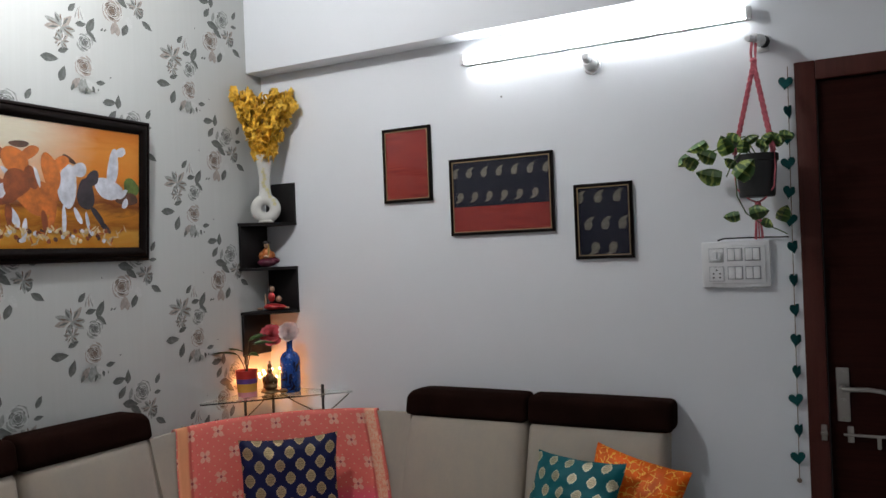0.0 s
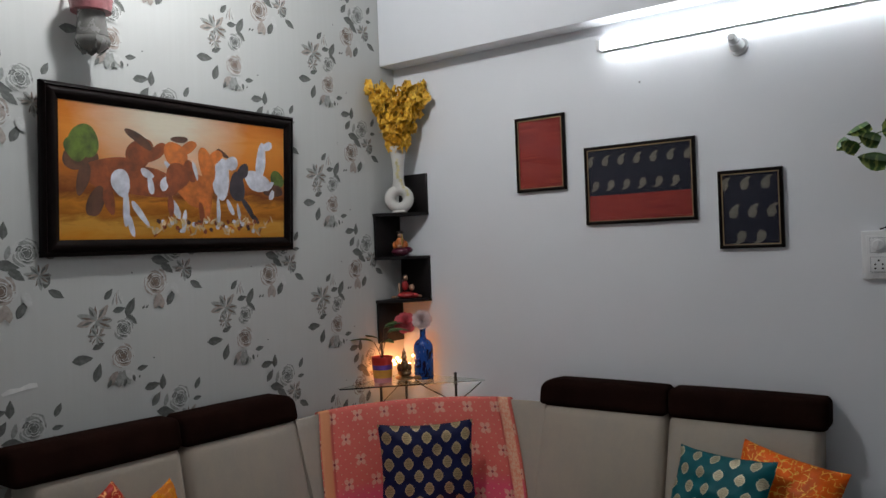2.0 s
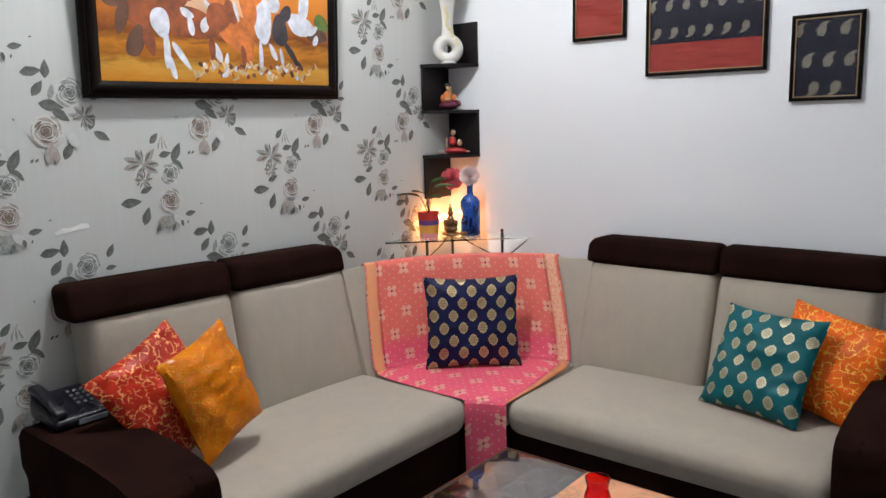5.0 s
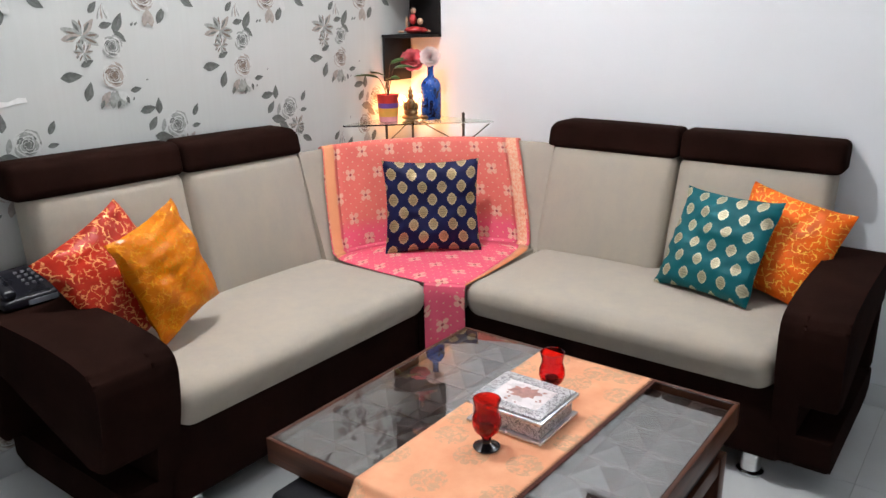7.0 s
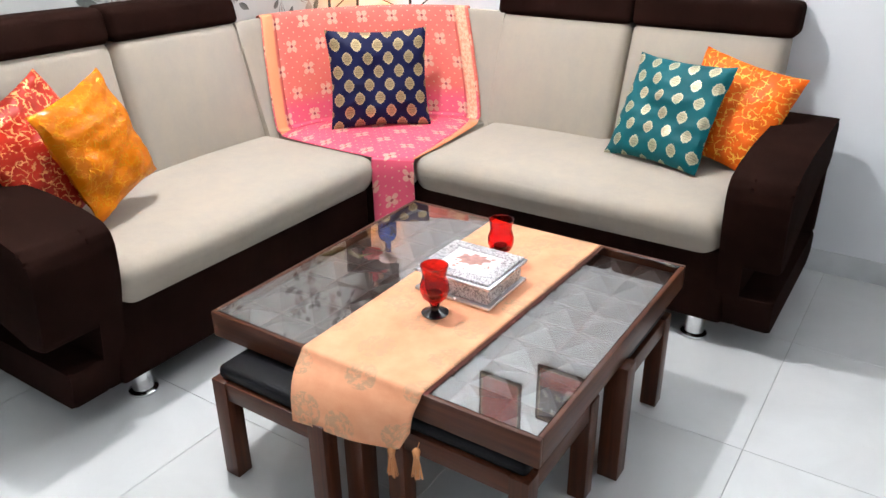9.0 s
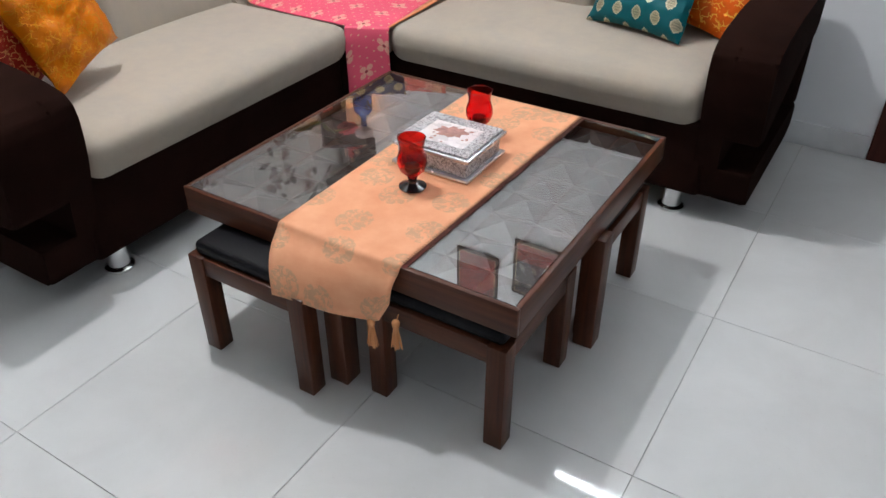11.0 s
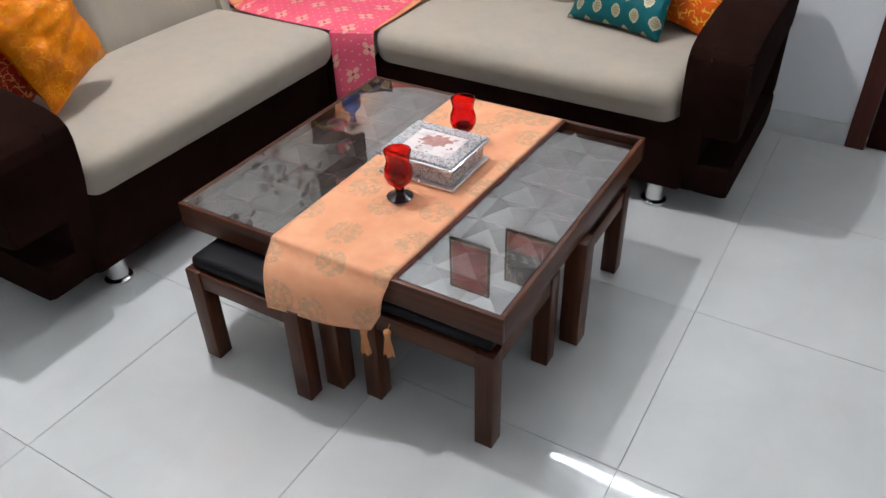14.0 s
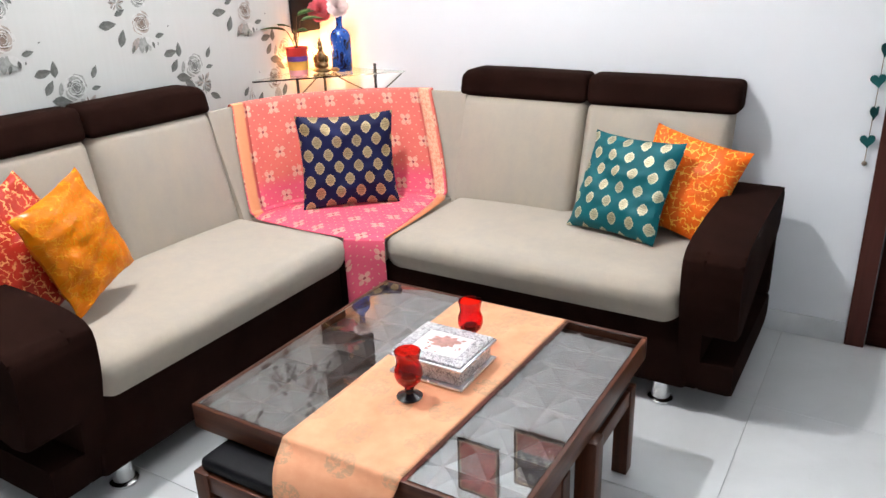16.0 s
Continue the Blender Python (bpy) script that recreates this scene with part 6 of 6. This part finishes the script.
for x in (2.152, 2.176, 2.212, 2.236):
    for z in (1.468, 1.402):
        bm = boxed((x, -0.031, z), (x + 0.0225, -0.0264, z + 0.042), 0.002)
        tilt = 0.09 if (x, z) not in ((2.212, 1.402), (2.176, 1.468)) else -0.09
        part("switch", bend(bm, lambda a, b, c, z=z, tilt=tilt: (a, b + tilt * (c - z - 0.021) * (1 if b < -0.028 else 0), c)), MAT_WHITE_PLASTIC, board)
bm = bmesh.new()
tube(bm, [(2.118, -0.024, 1.5405), (2.14, -0.02, 1.5475), (2.20, -0.016, 1.5475), (2.30, -0.012, 1.5465), (2.355, -0.012, 1.545)], 0.0028, 6)
tagged(part("cable", bm, MAT_BLACK), "thin black cable lying along the switchboard top", "cable")

# ---- hanging pothos ----
HX, HY, HZ = 2.268, -0.118, 1.685
hanger = thing("hanging_plant", (HX, HY, HZ), "trailing pothos in a black pot on a pink cord hanger", "plant")
bm = bmesh.new()
prof = [(0.0, 0.0), (0.054, 0.0), (0.058, 0.004), (0.067, 0.12), (0.072, 0.122), (0.072, 0.145), (0.066, 0.145), (0.063, 0.12), (0.0, 0.118)]
lathe(bm, prof, (HX, HY, HZ), 28)
part("pot", bm, plain("black_pot_plastic", (0.012, 0.012, 0.012), 0.45), hanger)
MAT_CORD = plain("pink_cotton_cord", (0.68, 0.16, 0.20), 0.85, spread=0.2, scale=90, bumped=0.8)
knot = Vector((2.272, -0.112, 2.145))


def braid(a, b, r=0.0042, turns=9, amp=0.005):
    bm = bmesh.new()
    a, b = Vector(a), Vector(b)
    d = (b - a).normalized()
    e = d.cross(Vector((0, 1, 0))).normalized()
    f = d.cross(e)
    for s in range(3):
        pts = []
        for k in range(turns * 6 + 1):
            t = k / (turns * 6)
            q = t * turns * math.tau / 2 + s * math.tau / 3
            pts.append(a.lerp(b, t) + e * amp * math.sin(q) + f * amp * 0.6 * math.sin(2 * q))
        tube(bm, pts, r, 6)
    return bm


for dx, dy in ((-0.066, -0.02), (0.06, -0.035), (0.052, 0.05)):
    part("cord", braid(knot, (HX + dx, HY + dy, HZ + 0.15)), MAT_CORD, hanger, "braided pink cord")
    bm = bmesh.new()
    tube(bm, [(HX + dx, HY + dy, HZ + 0.15), (HX + dx * 1.05, HY + dy * 1.05, HZ + 0.10), (HX + dx * 0.95, HY + dy * 0.95 - 0.01, HZ + 0.03), (HX + dx * 0.4, HY + dy * 0.4, HZ - 0.006), (HX, HY, HZ - 0.02)], 0.003, 6)
    part("net_cord", bm, MAT_CORD, hanger, "pink cord under the pot")
bm = bmesh.new()
for s in (-1, 1):
    tube(bm, [knot + Vector((0.006 * s, 0, -0.02)), knot + Vector((0.007 * s, 0, 0.04)), (2.275 + 0.006 * s, -0.098, 2.232)], 0.0048, 6)
ball(bm, knot + Vector((0, 0, 0.012)), 0.011, 12, 8, (1.1, 1.1, 0.8))
part("loop", bm, MAT_CORD, hanger, "pink cord loop and knot")
bm = bmesh.new()
ball(bm, (HX, HY, HZ - 0.028), 0.011, 10, 8, (1, 1, 1.4))
rng = random.Random(5)
for k in range(8):
    a = k * 0.8
    tube(bm, [(HX, HY, HZ - 0.03), (HX + 0.008 * math.cos(a), HY + 0.008 * math.sin(a), HZ - 0.08), (HX + 0.013 * math.cos(a), HY + 0.010 * math.sin(a), HZ - 0.135 - rng.uniform(0, 0.012))], 0.0026, 5)
part("tail", bm, MAT_CORD, hanger, "pink cord tassel")
POTHOS = leaf_mesh(0.072, 0.058, 0.55, 0.3)
POTHOS.materials.append(MAT_POTHOS)
vines = [
    [(2.25, -0.13, 1.83), (2.20, -0.17, 1.87), (2.13, -0.16, 1.85), (2.08, -0.14, 1.825), (2.035, -0.13, 1.81)],
    [(2.26, -0.12, 1.83), (2.24, -0.19, 1.85), (2.20, -0.20, 1.80), (2.18, -0.20, 1.755)],
    [(2.30, -0.12, 1.83), (2.32, -0.18, 1.88), (2.35, -0.15, 1.88)],
    [(2.24, -0.16, 1.83), (2.21, -0.20, 1.78), (2.21, -0.19, 1.69), (2.235, -0.17, 1.63), (2.27, -0.15, 1.60), (2.33, -0.10, 1.57), (2.355, -0.08, 1.555)],
    [(2.27, -0.13, 1.83), (2.24, -0.17, 1.89), (2.20, -0.16, 1.885)],
]
bm = bmesh.new()
for line in vines:
    fine = []
    for p, q in zip(line, line[1:]):
        fine += [Vector(p).lerp(Vector(q), t / 4) for t in range(4)]
    tube(bm, fine + [Vector(line[-1])], 0.0022, 5)
part("vine", bm, MAT_LEAF, hanger)
spots = [(2.05, -0.135, 1.845, 120, -70, 0.85), (2.075, -0.145, 1.80, 200, -95, 0.95), (2.115, -0.165, 1.885, 150, 20, 1.15), (2.155, -0.17, 1.885, 60, 40, 1.0), (2.18, -0.19, 1.885, 20, 10, 1.1), (2.145, -0.185, 1.82, 190, -60, 1.05), (2.19, -0.2, 1.83, 240, -50, 1.1), (2.165, -0.2, 1.755, 185, -15, 1.35), (2.215, -0.215, 1.745, 300, -60, 1.35), (2.235, -0.21, 1.83, 270, -40, 0.8), (2.25, -0.2, 1.865, 330, 20, 0.7), (2.275, -0.18, 1.865, 30, 20, 0.7), (2.30, -0.17, 1.86, 300, -20, 0.75), (2.32, -0.16, 1.885, 40, 25, 0.8), (2.345, -0.15, 1.885, 10, 35, 0.8), (2.29, -0.13, 1.87, 80, 30, 0.8), (2.215, -0.175, 1.625, 165, -15, 0.85), (2.245, -0.165, 1.625, 340, -35, 1.05), (2.28, -0.15, 1.60, 20, -10, 0.7), (2.335, -0.09, 1.60, 280, -80, 0.95), (2.20, -0.16, 1.90, 110, 40, 0.8), (2.235, -0.15, 1.885, 70, 50, 0.8), (2.21, -0.195, 1.79, 210, -20, 0.7), (2.33, -0.14, 1.855, 320, 0, 0.7)]
for x, y, z, turn, pitch, size in spots:
    o = new("leaf", POTHOS)
    o.parent = hanger
    o.matrix_local = Matrix.Translation((x - HX, y - HY, z - HZ)) @ Matrix.Rotation(radians(turn), 4, "Y") @ Euler((radians(-62 + 0.35 * pitch), radians(-0.2 * pitch), 0)).to_matrix().to_4x4() @ Matrix.Diagonal((0.86 * size, 0.86 * size, 0.86 * size, 1))

# ---- garland of felt hearts beside the door frame ----
garland = thing("heart_garland", (2.368, -0.006, 2.1), "string of teal felt hearts with a bead at its end", "garland")
MAT_FELT = plain("teal_felt", (0.0, 0.075, 0.075), 0.9, spread=0.2, scale=60, bumped=0.6)
bm = bmesh.new()
tube(bm, [(2.372, -0.008, 2.14), (2.366, -0.008, 1.6), (2.362, -0.008, 1.1), (2.357, -0.008, 0.70)], 0.0016, 6)
part("string", bm, plain("jute_string", (0.22, 0.17, 0.12), 0.9), garland)
hb = bmesh.new()
pts = []
for k in range(22):
    a = k * math.tau / 22
    pts.append((0.0019 * 16 * math.sin(a) ** 3 * 0.8, 0.0019 * (13 * math.cos(a) - 5 * math.cos(2 * a) - 2 * math.cos(3 * a) - math.cos(4 * a)) * 0.85))
fr = [hb.verts.new((u, -0.0025, v)) for u, v in pts]
bk = [hb.verts.new((u, 0.0005, v)) for u, v in pts]
hb.faces.new(fr)
hb.faces.new(bk)
for i in range(22):
    hb.faces.new((fr[i], fr[(i + 1) % 22], bk[(i + 1) % 22], bk[i]))
hm = bpy.data.meshes.new("heart")
bmesh.ops.recalc_face_normals(hb, faces=hb.faces[:])
hb.to_mesh(hm)
hb.free()
hm.materials.append(MAT_FELT)
for k, z in enumerate((2.085, 1.985, 1.893, 1.803, 1.703, 1.605, 1.51, 1.395, 1.29, 1.185, 1.075, 0.975, 0.870, 0.772)):
    o = new("heart", hm)
    o.parent = garland
    wide = (1.0, 0.55, 0.9, 1.0, 0.8, 0.95, 0.7, 0.6, 0.65, 0.75, 0.6, 1.0, 0.6, 1.0)[k]
    o.matrix_local = Matrix.Translation((-0.004 - 0.0065 * (2.1 - z) + (0.006 if wide < 0.8 else 0), -0.005, z - 2.1)) @ Euler((0, radians((8, -10, 4, -6, 10)[k % 5]), radians(math.degrees(math.acos(wide))))).to_matrix().to_4x4()
bm = bmesh.new()
ball(bm, (2.357, -0.010, 0.692), 0.0085, 12, 8)
part("bead", bm, plain("wooden_bead", (0.16, 0.11, 0.08), 0.5), garland)

# ---- tulip wall lamp above the painting ----
lamp = thing("wall_lamp", (0.0, -1.6, 2.40), "unlit wall lamp with a grey tulip glass shade", "wall lamp")
MAT_SMOKE = plain("smoked_frosted_glass", (0.22, 0.215, 0.20), 0.25, spread=0.25, Transmission_Weight=0.25)
MAT_ROSE_GLASS = plain("rose_tinted_glass", (0.42, 0.16, 0.17), 0.2, spread=0.35, scale=40, Transmission_Weight=0.2)
LX, LY = 0.085, -1.645
bm = bmesh.new()
rod(bm, (0.0005, LY, 2.45), (0.014, LY, 2.45), 0.04, 0.036, 24)
tube(bm, [(0.014, LY, 2.45), (0.05, LY - 0.03, 2.44), (0.07, LY - 0.045, 2.40), (LX, LY - 0.04, 2.34), (LX, LY - 0.02, 2.32)], 0.006, 8)
part("bracket", bm, MAT_CHROME, lamp, "curved chrome arm")
bm = bmesh.new()
lathe(bm, [(0.0, 0.155), (0.045, 0.15), (0.068, 0.12), (0.062, 0.08), (0.0, 0.08)], (LX, LY, 2.26), 20)
part("dome", bm, MAT_ROSE_GLASS, lamp, "rose-tinted glass dome")
bm = bmesh.new()
lathe(bm, [(0.0, 0.079), (0.042, 0.079), (0.045, 0.04), (0.05, 0.0), (0.035, -0.002), (0.0, 0.0)], (LX, LY, 2.26), 20)
part("shade", bm, MAT_SMOKE, lamp)
for k in range(5):
    a = k * math.tau / 5 + 0.3
    bm = bmesh.new()
    d, e = Vector((math.cos(a), math.sin(a), 0)), Vector((-math.sin(a), math.cos(a), 0))
    rows = []
    for i in range(6):
        t = i / 5
        w = 0.034 * math.sin(math.pi * (0.35 + 0.63 * t)) 
        c = Vector((LX, LY, 2.265)) + d * (0.046 + 0.012 * math.sin(math.pi * t) - 0.02 * t * t) + Vector((0, 0, -0.062 * t))
        rows.append([bm.verts.new(c + e * w * s - d * 0.008 * abs(s)) for s in (-1, 0, 1)])
    for i in range(5):
        for j in range(2):
            bm.faces.new((rows[i][j], rows[i + 1][j], rows[i + 1][j + 1], rows[i][j + 1]))
    part("petal", bm, MAT_SMOKE, lamp)

# ---- small marks and nails on the white wall ----
for x, z in ((1.283, 2.176),):
    bm = bmesh.new()
    rod(bm, (x, -0.0005, z), (x, -0.006, z), 0.0028, 0.0035, 10)
    tagged(part("nail", bm, MAT_IRON), "small dark nail in the white wall", "nail")

# ---- the lamps ----
tube_light = thing("tube_light", (1.69, -0.02, 2.31), "glowing white batten tube light under the beam", "light")
part("body", boxed((1.118, -0.020, 2.3265), (2.262, -0.0005, 2.3635), 0.003), MAT_WHITE_PLASTIC, tube_light)
bm = boxed((1.139, -0.031, 2.328), (2.244, -0.0204, 2.362), 0.003)
part("diffuser", bm, MAT_TUBE, tube_light, "lit white tube")
for x in (1.118, 2.245):
    part("end_cap", boxed((x, -0.052, 2.323), (x + 0.02, -0.0222, 2.367), 0.004), MAT_WHITE_PLASTIC, tube_light)
LX, LY, LZ = 0.60, -1.52, 2.94
ceiling_light = thing("ceiling_light", (LX, LY, CEIL), "lit white globe bulb hung from the ceiling", "light")
bm = bmesh.new()
lathe(bm, [(0.0, -0.0005), (0.045, -0.0005), (0.045, -0.012), (0.012, -0.03), (0.0, -0.03)], (LX, LY, CEIL), 24)
part("rose", bm, MAT_WHITE_PLASTIC, ceiling_light)
bm = bmesh.new()
rod(bm, (LX, LY, CEIL - 0.03), (LX, LY, LZ + 0.11), 0.004)
part("cord", bm, MAT_WHITE_PLASTIC, ceiling_light)
bm = bmesh.new()
lathe(bm, [(0.0, 0.111), (0.016, 0.11), (0.022, 0.09), (0.022, 0.058), (0.0, 0.058)], (LX, LY, LZ), 24)
part("socket", bm, MAT_WHITE_PLASTIC, ceiling_light)
bm = bmesh.new()
ball(bm, (LX, LY, LZ), 0.056, 24, 16)
part("bulb", bm, MAT_TUBE_2, ceiling_light, "lit white globe")

# ---- floor tiles ----
T = 0.605
tile_mesh = bmesh.new()
box(tile_mesh, (-T / 2 + 0.0007, -T / 2 + 0.0007, -0.004), (T / 2 - 0.0007, T / 2 - 0.0007, 0), 0.0008, 1)
first = part("tile", tile_mesh, MAT_TILE, floor, smooth=False)
x0, y0 = 2.178 - 4 * T + T / 2, -1.785 + 3 * T - T / 2
first.location = (x0, y0, 0)
for i in range(9):
    for j in range(11):
        if i or j:
            c = new("tile", first.data)
            c.parent = floor
            c.location = (x0 + i * T, y0 - j * T, 0)
